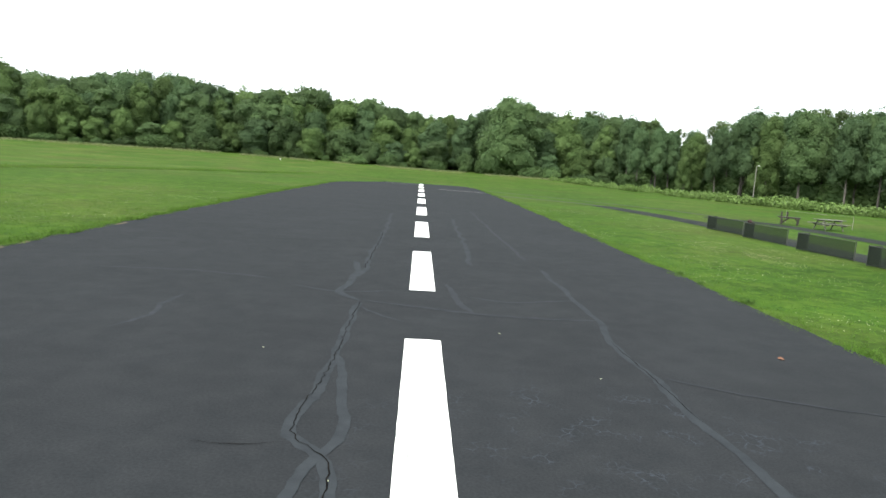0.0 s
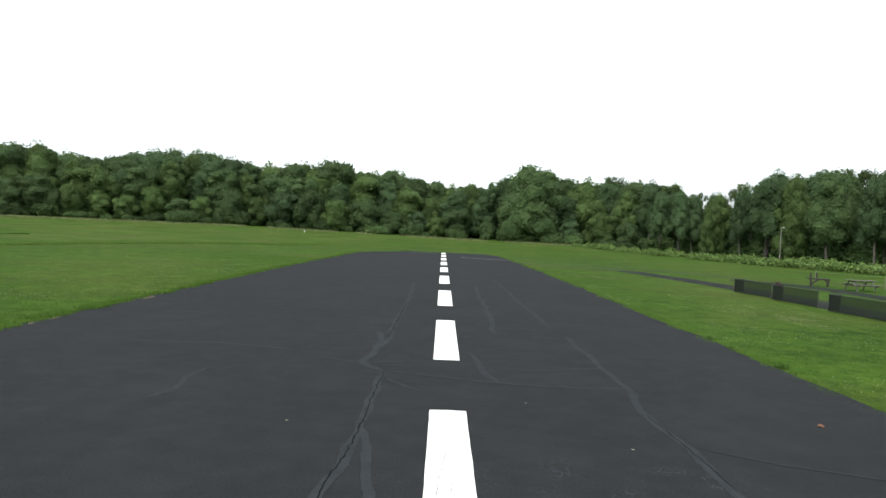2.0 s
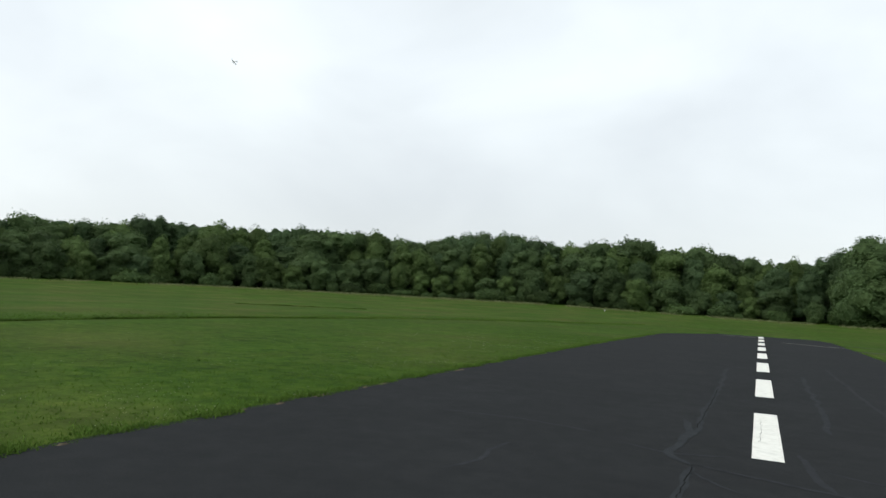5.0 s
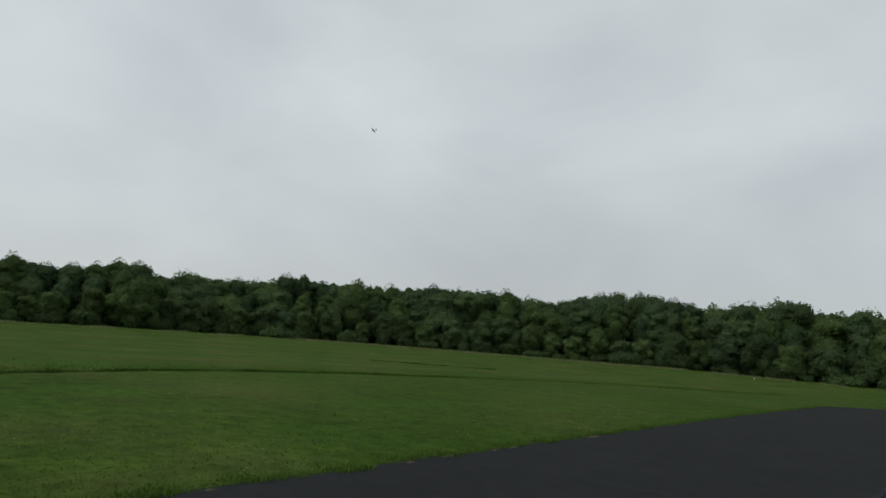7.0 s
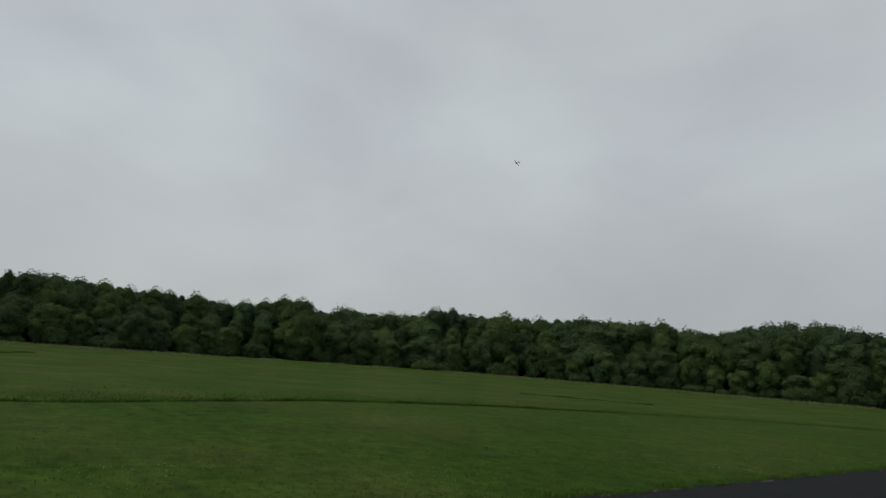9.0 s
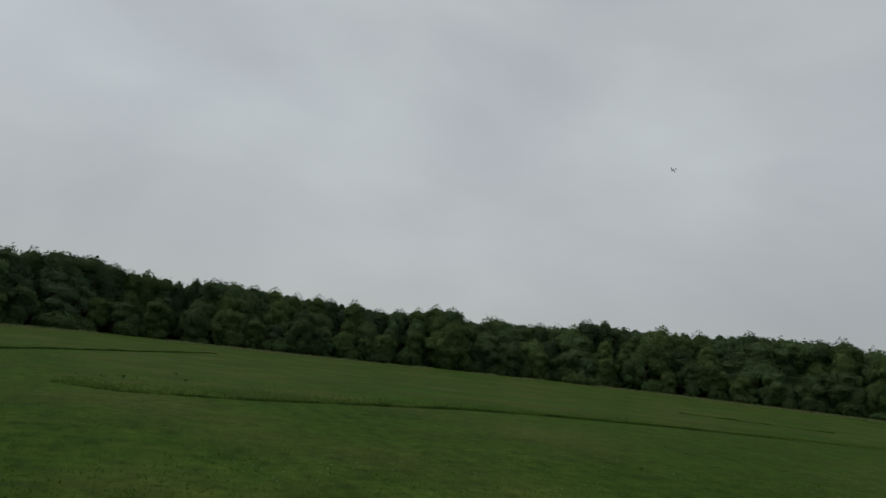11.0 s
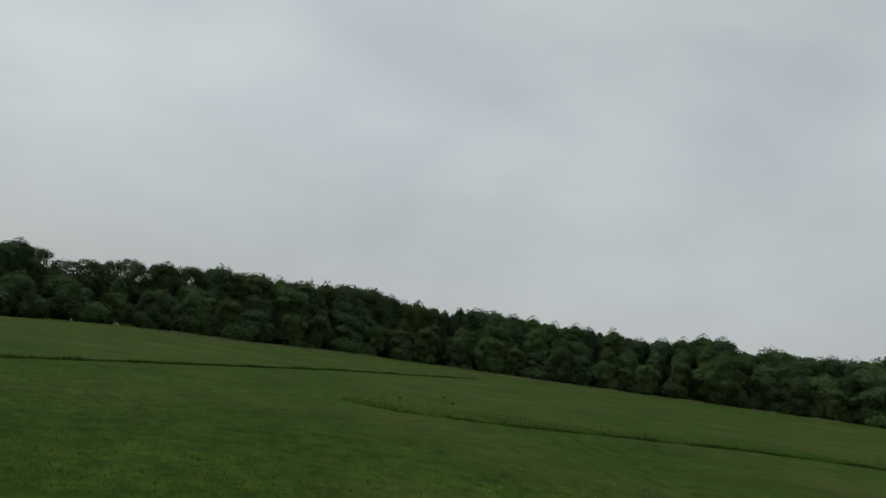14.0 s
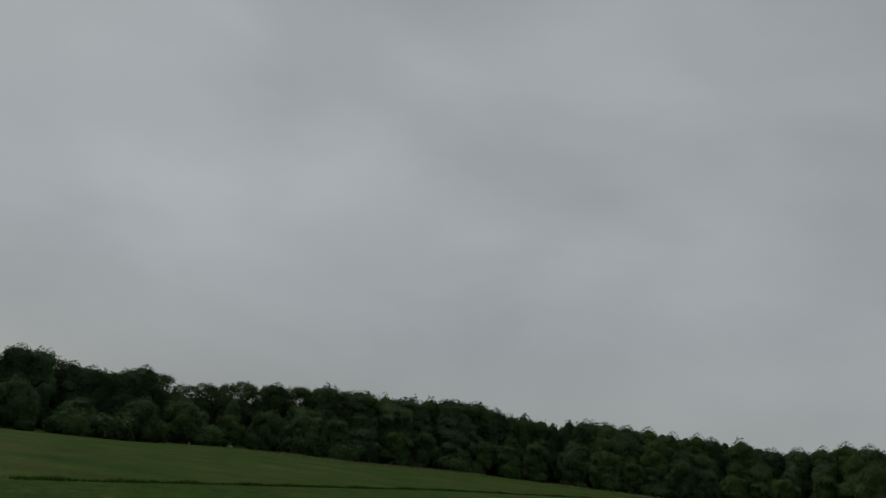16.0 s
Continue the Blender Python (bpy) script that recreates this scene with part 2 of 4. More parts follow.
def raw(name, verts, faces, mat, parent=None, smooth=False):
    me = bpy.data.meshes.new(name)
    me.from_pydata(verts, [], faces)
    me.materials.append(mat)
    if smooth:
        me.polygons.foreach_set("use_smooth", [True] * len(me.polygons))
    ob = new(name, me)
    ob.parent = parent
    return ob


def box(bm, size, at, bevel=0.0, turn=(0, 0, 0)):
    geo = bmesh.ops.create_cube(bm, size=1.0, matrix=pose(*at, *turn) @ Matrix.Diagonal((*size, 1)))
    if bevel:
        edges = list({e for v in geo["verts"] for e in v.link_edges})
        bmesh.ops.bevel(bm, geom=edges, offset=bevel, segments=1, affect="EDGES")
    return bm


def rod(bm, a, b, r1, r2, sides=8):
    a, b = Vector(a), Vector(b)
    d = b - a
    m = Matrix.Translation((a + b) / 2) @ d.to_track_quat("Z", "Y").to_matrix().to_4x4()
    bmesh.ops.create_cone(bm, cap_ends=True, segments=sides, radius1=r1, radius2=r2, depth=d.length, matrix=m)
    return bm


def thing(name, m, label, category, group=""):
    e = new(name)
    e.empty_display_size = 0.2
    e.matrix_world = m
    return tagged(e, label, category, group)


# ---- the lie of the land ----
# azimuth to the left of the runway's axis, distance of the wood's edge, height of the ground there
EDGE = [(-180, 105, 0), (-60, 110, 0), (-35, 120, 0), (-22, 145, 0), (-12, 175, 0.75), (0, 190, 0.9), (8, 195, 1.35), (18, 200, 2.0),
        (45, 200, 1.8), (60, 195, 1.1), (75, 177, 0.2), (91, 163, 0.0), (100, 140, -0.6), (109, 128, -0.4), (117, 113, -1.1), (127, 105, -1.2), (180, 100, -1.0)]
EDGE_AZ, EDGE_R, EDGE_Z = (np.array(c, float) for c in zip(*EDGE))


def azimuth(x, y):
    return math.degrees(math.atan2(-x, y))


def smooth(a, b, v):
    u = min(1.0, max(0.0, (v - a) / (b - a)))
    return u * u * (3 - 2 * u)


def runway_z(y):
    return -0.27 * smooth(34, 96, y)


def ground_z(x, y):
    az, r = azimuth(x, y), math.hypot(x, y)
    d = float(np.interp(az, EDGE_AZ, EDGE_R))
    z = float(np.interp(az, EDGE_AZ, EDGE_Z)) * min(1.0, max(0.0, (r - min(104, 0.62 * d)) / (d - min(104, 0.62 * d))))
    z += runway_z(min(y, 96)) * (1 - smooth(14, 34, abs(x + 1.5))) * (1 - smooth(96, 150, y))
    return z + 0.05 * noise.noise((x * 0.06, y * 0.06, 0.3)) * smooth(18, 40, abs(x + 1.5)) * (1 - smooth(100, 140, r))


# the edge of the unmown meadow west of the runway, and of the rougher field behind it
MEADOW = [(-31.5, -0.9), (-29.7, 1.6), (-30.6, 6.8), (-33.4, 13.2), (-36.4, 21.1), (-37.6, 30.0), (-37.4, 40.0), (-35.4, 50.7), (-33.6, 58.0), (-31.5, 66.0), (-26, 84), (-16, 108)]
ROUGH = [(-24.0, -16.0), (-28.4, -14.2), (-34.7, -12.2), (-44.1, -8.7), (-60.0, -2.3), (-71.3, 3.1), (-100.3, 17.0)]
MX, MY = (np.array(c, float) for c in zip(*MEADOW))
RX, RY = (np.array(c, float) for c in zip(*ROUGH))


def meadow(x, y):
    """1 where the grass is left long."""
    w = 0.0
    wob = 0.5 * noise.noise((x * 0.25, y * 0.25, 4.0))
    if y > -1.0 and x < 0:
        lim = float(np.interp(y, MY, MX))
        w = smooth(-lim - 0.5, -lim + 0.5, -x + wob)
        if x < -45 and y < 20:
            w *= smooth(0, 4, y - float(np.interp(-x, -RX, RY)) + 14) * 0.6 + 0.4
    if x < -24:
        lim = float(np.interp(-x, -RX, RY))
        w = max(w, smooth(-0.5, 0.5, lim - y + wob))
    r = math.hypot(x, y)
    d = float(np.interp(azimuth(x, y), EDGE_AZ, EDGE_R))
    return max(w, smooth(d - 55, d - 35, r) if azimuth(x, y) > -14 else smooth(d - 22, d - 16, r))


def build_ground():
    radii = [0.0, 3, 6, 8] + list(np.arange(9, 48, 0.6)) + list(np.arange(48, 110, 1.6)) + list(np.arange(110, 240, 5)) + [260, 300, 400, 600, 1000, 1800, 3000]
    seg = 540
    verts, vals, faces = [(0, 0, 0)], [0.0], []
    for r in radii[1:]:
        for k in range(seg):
            a = 2 * math.pi * k / seg
            x, y = -r * math.sin(a), r * math.cos(a)
            verts.append((x, y, ground_z(x, y)))
            vals.append(meadow(x, y) if r < 320 else 1.0)
    for k in range(seg):
        faces.append((0, 1 + k, 1 + (k + 1) % seg))
    for i in range(len(radii) - 2):
        o, p = 1 + i * seg, 1 + (i + 1) * seg
        for k in range(seg):
            k2 = (k + 1) % seg
            faces.append((o + k, p + k, p + k2, o + k2))
    ob = raw("ground", verts, faces, M_LAWN, smooth=True)
    at = ob.data.attributes.new("meadow", "FLOAT", "POINT")
    at.data.foreach_set("value", vals)
    return tagged(ob, "mown green lawn with long meadow grass beyond", "grass", kind="structure")


ground = build_ground()

# ---- runway, markings, cracks ----
RW_L, RW_R, RW_END = -10.2, 7.25, 92.0
RW_START = -0.8


def build_runway():
    ys = list(np.arange(RW_START, RW_END, 1.0)) + [RW_END]
    xs = np.concatenate([[RW_L], np.linspace(-4.5, RW_R, 12)])
    verts, faces = [], []
    for y in ys:
        for i, x in enumerate(xs):
            wob = 0.0
            if i in (0, 12):
                wob = 0.28 * noise.noise((y * 0.35, i, 0)) + 0.12 * noise.noise((y * 1.7, i, 3))
                wob += 5.2 * smooth(74, 93, y) ** 1.5 if i == 0 else -1.2 * smooth(84, 92, y)
            yy = y + (0.35 * noise.noise((x * 0.5, 9, 0)) if y == RW_END else 0)
            verts.append((x + wob, yy, runway_z(yy) + 0.03))
    n = len(xs)
    for j in range(len(ys) - 1):
        for i in range(n - 1):
            faces.append((j * n + i, j * n + i + 1, (j + 1) * n + i + 1, (j + 1) * n + i))
    # the slab's sides
    rim = [j * n for j in range(len(ys))] + [(len(ys) - 1) * n + i for i in range(1, n)] + [j * n + n - 1 for j in range(len(ys) - 2, -1, -1)]
    low = len(verts)
    for v in rim:
        x, y, z = verts[v]
        verts.append((x, y, z - 0.14))
    for k in range(len(rim) - 1):
        faces.append((rim[k], rim[k + 1], low + k + 1, low + k))
    ob = raw("runway", verts, faces, M_ASPHALT, smooth=False)
    return tagged(ob, "black sealed asphalt runway with dashed white centreline", "runway", kind="structure")


runway = build_runway()
LIFT = 0.034


def marking(x0, x1, y0, y1, mat, name, seed, label=""):
    rng = random.Random(seed)
    ny = max(4, int((y1 - y0) / 0.25))
    verts, faces = [], []
    for j in range(ny + 1):
        y = y0 + (y1 - y0) * j / ny
        for x in (x0, (x0 + x1) / 2, x1):
            dx = rng.uniform(-0.003, 0.003) if x in (x0, x1) else 0
            dy = rng.uniform(-0.02, 0.02) if j in (0, ny) else 0
            verts.append((x + dx, y + dy, runway_z(y) + LIFT + 0.002))
    for j in range(ny):
        for i in range(2):
            a = j * 3 + i
            faces.append((a, a + 1, a + 4, a + 3))
    return tagged(raw(name, verts, faces, mat, runway), label)


DASH_W, DASH_L, DASH_FAR, DASH_STEP = 0.545, 6.15, 9.86, 10.05
for k in range(9):
    far = DASH_FAR + DASH_STEP * k
    marking(-DASH_W / 2, DASH_W / 2, far - DASH_L, far, M_PAINT, "painted_dash", 40 + k)
marking(-4.5, -0.6, 87.0, 87.4, M_FADED, "painted_line", 71, "faded pale cross line")


def ribbon(name, pts, width, mat, seed, jitter=0.03, lift=0.0, ragged=0.14, step=0.12):
    """A flat band along pts with a wandering line and ragged sides."""
    rng = random.Random(seed)
    line = []
    for (xa, ya), (xb, yb) in zip(pts, pts[1:]):
        n = max(1, int(math.hypot(xb - xa, yb - ya) / step))
        for i in range(n):
            line.append((xa + (xb - xa) * i / n, ya + (yb - ya) * i / n))
    line.append(pts[-1])
    for _ in range(6):
        line = [line[0]] + [tuple((line[i - 1][c] + 2 * line[i][c] + line[i + 1][c]) / 4 for c in (0, 1)) for i in range(1, len(line) - 1)] + [line[-1]]
    line = [(x + rng.uniform(-jitter, jitter), y + rng.uniform(-jitter, jitter)) for x, y in line]
    drift = min(0.10, width * 0.7)
    line = [(x + drift * noise.noise((y * 0.9, x * 0.9, seed)), y + drift * noise.noise((x * 0.9, y * 0.9, seed + 9))) for x, y in line]
    verts, faces = [], []
    for i, (x, y) in enumerate(line):
        xa, ya = line[max(0, i - 1)]
        xb, yb = line[min(len(line) - 1, i + 1)]
        d = math.hypot(xb - xa, yb - ya) or 1.0
        nx, ny = -(yb - ya) / d, (xb - xa) / d
        taper = min(1.0, 0.25 + 1.5 * min(i, len(line) - 1 - i) / 6)
        for s in (-1, 1):
            hw = s * width / 2 * taper * rng.uniform(1 - ragged, 1 + ragged) * (1 + 0.5 * noise.noise((i * 0.13, s, seed)))
            verts.append((x + nx * hw, y + ny * hw, runway_z(y) + LIFT + lift))
    for i in range(len(line) - 1):
        faces.append((2 * i, 2 * i + 1, 2 * i + 3, 2 * i + 2))
    return raw(name, verts, faces, mat, runway)


tagged(ribbon("painted_line", [(1.9, 75.6), (4.4, 73.6), (7.0, 71.8)], 0.45, M_FADED, 70, 0.02), "faded pale cross line")
WEST = [(-0.85, 3.6), (-0.78, 5.2), (-0.9, 5.75), (-1.2, 5.95), (-1.32, 6.25), (-1.3, 7.0), (-1.2, 8.3), (-1.2, 10.1), (-1.18, 12.4)]
ribbon("sealed_crack", WEST, 0.14, M_SEAL, 1, 0.012)
ribbon("sealed_crack", [(-1.18, 8.9), (-0.98, 7.8), (-0.86, 7.0), (-0.8, 6.35), (-0.9, 5.9), (-1.05, 5.3), (-1.1, 4.2)], 0.12, M_SEAL, 2, 0.012, 0.0015)
ribbon("sealed_crack", [(-1.18, 12.4), (-1.7, 13.0), (-1.62, 14.2), (-1.5, 15.5), (-1.78, 17.3)], 0.16, M_SEAL, 3, 0.015, 0.003)
ribbon("sealed_crack", [(-1.4, 15.0), (-1.42, 17.9), (-1.4, 22.0), (-1.42, 27.5), (-1.5, 34.0)], 0.15, M_SEAL, 4, 0.02, 0.0045)
ribbon("sealed_crack", [(3.25, 3.0), (3.15, 5.6), (3.1, 6.8), (3.12, 8.9), (3.02, 10.3), (3.22, 11.7), (3.22, 13.7), (3.22, 15.6), (3.2, 17.7)], 0.13, M_SEAL, 5, 0.012)
ribbon("sealed_crack", [(3.05, 19.3), (2.95, 26.0), (2.85, 39.0)], 0.12, M_SCUFF, 6, 0.02)
ribbon("sealed_crack", [(1.5, 33.0), (1.42, 23.1), (1.4, 20.0), (1.3, 17.7)], 0.15, M_SEAL, 7, 0.02)
ribbon("sealed_crack", [(0.6, 14.7), (0.72, 12.6), (0.95, 11.9)], 0.14, M_SCUFF, 8, 0.02)
ribbon("sealed_crack", [(-1.15, 12.5), (-0.3, 12.2), (1.1, 11.8), (2.2, 11.75), (3.2, 11.9)], 0.10, M_SCUFF, 9, 0.02, 0.0015)
ribbon("sealed_crack", [(-2.6, 13.6), (-1.7, 13.05), (-0.6, 13.6)], 0.09, M_SCUFF, 10, 0.02, 0.0015)
ribbon("sealed_crack", [(0.9, 13.4), (1.7, 13.0), (3.2, 13.6)], 0.09, M_SCUFF, 11, 0.02, 0.0015)
ribbon("sealed_crack", [(-1.1, 11.9), (-0.7, 11.2), (-0.3, 10.9)], 0.08, M_SCUFF, 12, 0.02, 0.0015)
ribbon("sealed_crack", [(3.2, 8.6), (4.2, 8.0), (5.4, 7.6), (7.0, 7.2)], 0.045, M_SCUFF, 13, 0.02, 0.0015)
ribbon("sealed_crack", [(-4.55, 9.6), (-4.3, 10.5), (-4.45, 11.4), (-4.35, 12.1)], 0.10, M_SCUFF, 14, 0.03)
ribbon("sealed_crack", [(-7.0, 14.4), (-5.0, 14.6), (-3.2, 14.2)], 0.10, M_SCUFF, 15, 0.03)
ribbon("open_crack", [(x + 0.01, y) for x, y in WEST], 0.011, M_CRACK, 21, 0.022, 0.006, 0.7, 0.09)
ribbon("open_crack", [(-2.2, 5.9), (-1.7, 5.85), (-1.32, 5.95)], 0.008, M_CRACK, 22, 0.015, 0.006, 0.5)
ribbon("open_crack", [(-1.42, 16.2), (-1.4, 20.0), (-1.42, 25.0)], 0.018, M_CRACK, 23, 0.03, 0.006, 0.6)
ribbon("open_crack", [(3.12, 7.0), (3.1, 8.6), (3.03, 10.2)], 0.010, M_CRACK, 24, 0.012, 0.006, 0.6)
# fine cracks through the paint of the nearest dashes
ribbon("open_crack", [(0.02, 9.0), (0.0, 8.2), (-0.06, 7.7), (-0.12, 7.0), (-0.16, 6.3), (-0.14, 5.2)], 0.0048, M_CRACK, 25, 0.014, 0.0045, 0.5, 0.08)
ribbon("open_crack", [(-0.08, 7.6), (0.0, 7.2), (0.02, 6.6), (0.08, 5.6)], 0.0048, M_CRACK, 26, 0.014, 0.0045, 0.5, 0.08)
ribbon("open_crack", [(0.2, 6.8), (0.17, 6.0), (0.21, 5.2)], 0.0042, M_CRACK, 27, 0.014, 0.0045, 0.5, 0.08)
ribbon("open_crack", [(0.12, 9.5), (0.1, 8.8), (0.15, 8.3)], 0.0042, M_CRACK, 28, 0.014, 0.0045, 0.5, 0.08)
ribbon("open_crack", [(-0.12, 18.5), (-0.1, 17.0), (-0.15, 15.5)], 0.008, M_CRACK, 29, 0.02, 0.0045, 0.5, 0.1)



def build_path(name, pts, width, label, seed):
    verts, faces, line = [], [], []
    for (xa, ya), (xb, yb) in zip(pts, pts[1:]):
        for i in range(8):
            line.append((xa + (xb - xa) * i / 8, ya + (yb - ya) * i / 8))
    line.append(pts[-1])
    for k in range(3):
        line = [line[0]] + [tuple((line[i - 1][c] + 2 * line[i][c] + line[i + 1][c]) / 4 for c in (0, 1)) for i in range(1, len(line) - 1)] + [line[-1]]
    for i, (x, y) in enumerate(line):
        xa, ya = line[max(0, i - 1)]
        xb, yb = line[min(len(line) - 1, i + 1)]
        d = math.hypot(xb - xa, yb - ya)
        nx, ny = -(yb - ya) / d, (xb - xa) / d
        for s in (-1, -0.5, 0.5, 1):
            w = s * width / 2 * (1 + 0.08 * noise.noise((i * 0.4, s, seed)))
            px, py = x + nx * w, y + ny * w
            verts.append((px, py, ground_z(px, py) + (0.035 if abs(s) < 1 else 0.012)))
    for i in range(len(line) - 1):
        for k in range(3):
            a = 4 * i + k
            faces.append((a, a + 1, a + 5, a + 4))
    return tagged(raw(name, verts, faces, M_PATH, smooth=True), label, "path", kind="structure")


build_path("path", [(16.0, 58), (16.6, 54), (17.4, 48), (18.1, 41), (18.2, 36), (18.1, 30), (18.2, 20), (18.2, -10)], 2.3, "grey asphalt walkway behind the pilot barriers", 1)
build_path("path", [(21.8, 50.2), (24.0, 48.4), (25.2, 44.5), (25.2, 36), (25.0, 20), (25.0, -10)], 2.0, "grey asphalt walkway beside the picnic table", 2)


M_RUT = material("bare_wheel_rut", [(0.008, 0.010, 0.006), (0.014, 0.016, 0.010)], scale=1.2, rough=1.0)
RUTS = [([(6.9, 66.5), (9.8, 65.2), (12.7, 63.2), (15.0, 60.6), (16.1, 57)], 0.42), ([(7.4, 80.0), (10.1, 77), (14.6, 71.3), (18.2, 64.5), (21.5, 59), (23.6, 51)], 0.26)]
for pts, half in RUTS:
    verts, faces = [], []
    for i in range(81):
        u = i / 80 * (len(pts) - 1)
        k = min(len(pts) - 2, int(u))
        x, y = (pts[k][c] + (pts[k + 1][c] - pts[k][c]) * (u - k) for c in (0, 1))
        w = half * (1 + 0.5 * noise.noise((i * 0.25, half, 1)))
        verts += [(x - w, y - w, ground_z(x - w, y - w) + 0.025), (x + w, y + w, ground_z(x + w, y + w) + 0.025)]
    tagged(raw("wheel_rut", verts, [(2 * i, 2 * i + 1, 2 * i + 3, 2 * i + 2) for i in range(80)], M_RUT), "dark worn wheel rut in the lawn", "track", kind="structure")


# ---- grass ----
def blades(name, spots, mat, label, seed, h0, h1, w, per=3):
    """Tufts of pointed blades at the given places."""
    rng = np.random.default_rng(seed)
    verts, faces = [], []
    for x, y, z, s in spots:
        for _ in range(per):
            a = rng.uniform(0, 2 * math.pi)
            ca, sa = math.cos(a), math.sin(a)
            hh = rng.uniform(h0, h1) * s
            ox, oy = rng.normal(0, 0.035, 2) * s
            lean = rng.uniform(0.3, 1.3) * hh
            la = rng.uniform(0, 2 * math.pi)
            i = len(verts)
            ww = w * s * rng.uniform(0.7, 1.3)
            verts += [(x + ox - ca * ww, y + oy - sa * ww, z - 0.01), (x + ox + ca * ww, y + oy + sa * ww, z - 0.01),
                      (x + ox + math.cos(la) * lean, y + oy + math.sin(la) * lean, z + hh)]
            faces.append((i, i + 1, i + 2))
    return tagged(raw(name, verts, faces, mat), label, "grass", kind="stuff")


rng = random.Random(5)
spots = []
for k in range(24000):
    y = -1 + 93 * rng.random() ** 1.7
    side = rng.random() < 0.6
    edge = RW_L if side else RW_R
    inset = 5.2 * smooth(74, 93, y) ** 1.5 if side else 1.2 * smooth(84, 92, y)
    out = abs(rng.gauss(0, 0.30)) - 0.20 - 0.16 * noise.noise((y * 0.8, side, 12))
    x = edge + (inset - out if side else out - inset) + 0.2 * noise.noise((y * 0.35, 0, 0))
    spots.append((x, y, ground_z(x, y) + 0.01, rng.uniform(0.7, 1.3) * (1.0 if side else 0.55) * (1 + min(0.55, max(-0.3, noise.noise((y * 0.9, side, 7)) * 2.0)))))
blades("edge_grass", spots, M_BLADE, "bright uncut grass tufts along the runway edge", 3, 0.035, 0.09, 0.009)
spots = []
for k in range(36000):
    west = rng.random() < 0.75
    y, d = (-22 + 80 * rng.random() ** 1.2 if west else 1 + 50 * rng.random() ** 1.4), rng.expovariate(1 / 6)
    x = RW_L - 0.2 - d if west else RW_R + 0.2 + d * 0.7
    if 16.6 < x < 19.6 or d > 24:
        continue
    spots.append((x, y, ground_z(x, y), rng.uniform(0.7, 1.3)))
blades("lawn_grass", spots, M_BLADE, "short mown lawn grass", 4, 0.02, 0.05, 0.010)
spots = []
STREAK = [(-63.0, 69.0), (-58.8, 73.5), (-55.0, 78.0), (-51.0, 82.0)]
for poly in (MEADOW, ROUGH, STREAK):
    for (xa, ya), (xb, yb) in zip(poly, poly[1:]):
        d = math.hypot(xb - xa, yb - ya)
        for k in range(int(d * 70)):
            u = rng.random()
            off = abs(rng.gauss(0, 0.3))
            x, y = xa + (xb - xa) * u - off * (0.9 if poly is MEADOW else 0.3), ya + (yb - ya) * u - off * (0.0 if poly is MEADOW else 0.9)
            clump = 0.75 + 0.7 * noise.noise((x * 0.5, y * 0.5, 2)) + 0.3 * noise.noise((x * 2.0, y * 2.0, 2))
            spots.append((x, y, ground_z(x, y), rng.uniform(0.7, 1.2) * max(0.35, clump) * (0.4 + 0.6 * smooth(-1, 7, y) - 0.55 * smooth(38, 62, y) if poly is MEADOW else 1.0)))
blades("tall_grass", spots, M_TALL, "long uncut meadow grass standing in a dark strip", 6, 0.09, 0.20, 0.022, 3)


M_DRY = material("pale_seed_grass", [(0.120, 0.155, 0.060), (0.19, 0.20, 0.10)], scale=0.3, rough=1.0, spec=0.05, island=0.3, leafy=0.3)
spots = []
for k in range(13000):
    a = rng.uniform(-15, 108)
    d = float(np.interp(a, EDGE_AZ, EDGE_R)) - 7 - abs(rng.gauss(0, 8))
    x, y = -d * math.sin(radians(a)), d * math.cos(radians(a))
    if noise.noise((a * 0.35, d * 0.03, 6)) > -0.25:
        spots.append((x, y, ground_z(x, y), rng.uniform(0.8, 1.3)))
for k in range(2600):
    x, y = rng.gauss(13.3, 1.1), rng.gauss(25.5, 2.8)
    if noise.noise((x * 0.9, y * 0.5, 14)) > 0.05:
        spots.append((x, y, ground_z(x, y), rng.uniform(0.08, 0.16)))
blades("dry_grass", spots, M_DRY, "pale dry seeding grass along the wood's edge", 8, 0.15, 0.4, 0.05, 3)
spots = []
for (xa, ya), (xb, yb) in zip(MEADOW, MEADOW[1:]):
    for k in range(int(math.hypot(xb - xa, yb - ya) * 130)):
        u, off = rng.random(), 0.3 + rng.expovariate(1 / 2.0)
        x, y = xa + (xb - xa) * u - off, ya + (yb - ya) * u
        spots.append((x, y, ground_z(x, y), rng.uniform(0.7, 1.3)))
blades("meadow_fringe", spots, M_BLADE, "bright young grass behind the meadow's dark edge", 9, 0.04, 0.11, 0.014, 3)


def build_clover():
    verts, faces = [], []
    for k in range(7000):
        y = rng.uniform(2, 48)
        d = rng.expovariate(1 / 5)
        left = rng.random() < 0.45
        x = RW_L - 0.15 - d if left else RW_R + 0.15 + d
        if noise.noise((x * 0.35, y * 0.35, 1)) < 0.12 or (16.4 < x < 19.6):
            continue
        z, s, i = ground_z(x, y) + rng.uniform(0.05, 0.09), rng.uniform(0.006, 0.011), len(verts)
        verts += [(x + s, y, z), (x, y + s, z), (x - s, y, z), (x, y - s, z), (x, y, z + s), (x, y, z - s)]
        for a in range(4):
            faces += [(i + a, i + (a + 1) % 4, i + 4), (i + (a + 1) % 4, i + a, i + 5)]
    return tagged(raw("clover_flowers", verts, faces, M_CLOVER), "tiny white clover flowers in the lawn", "flowers", kind="stuff")


build_clover()


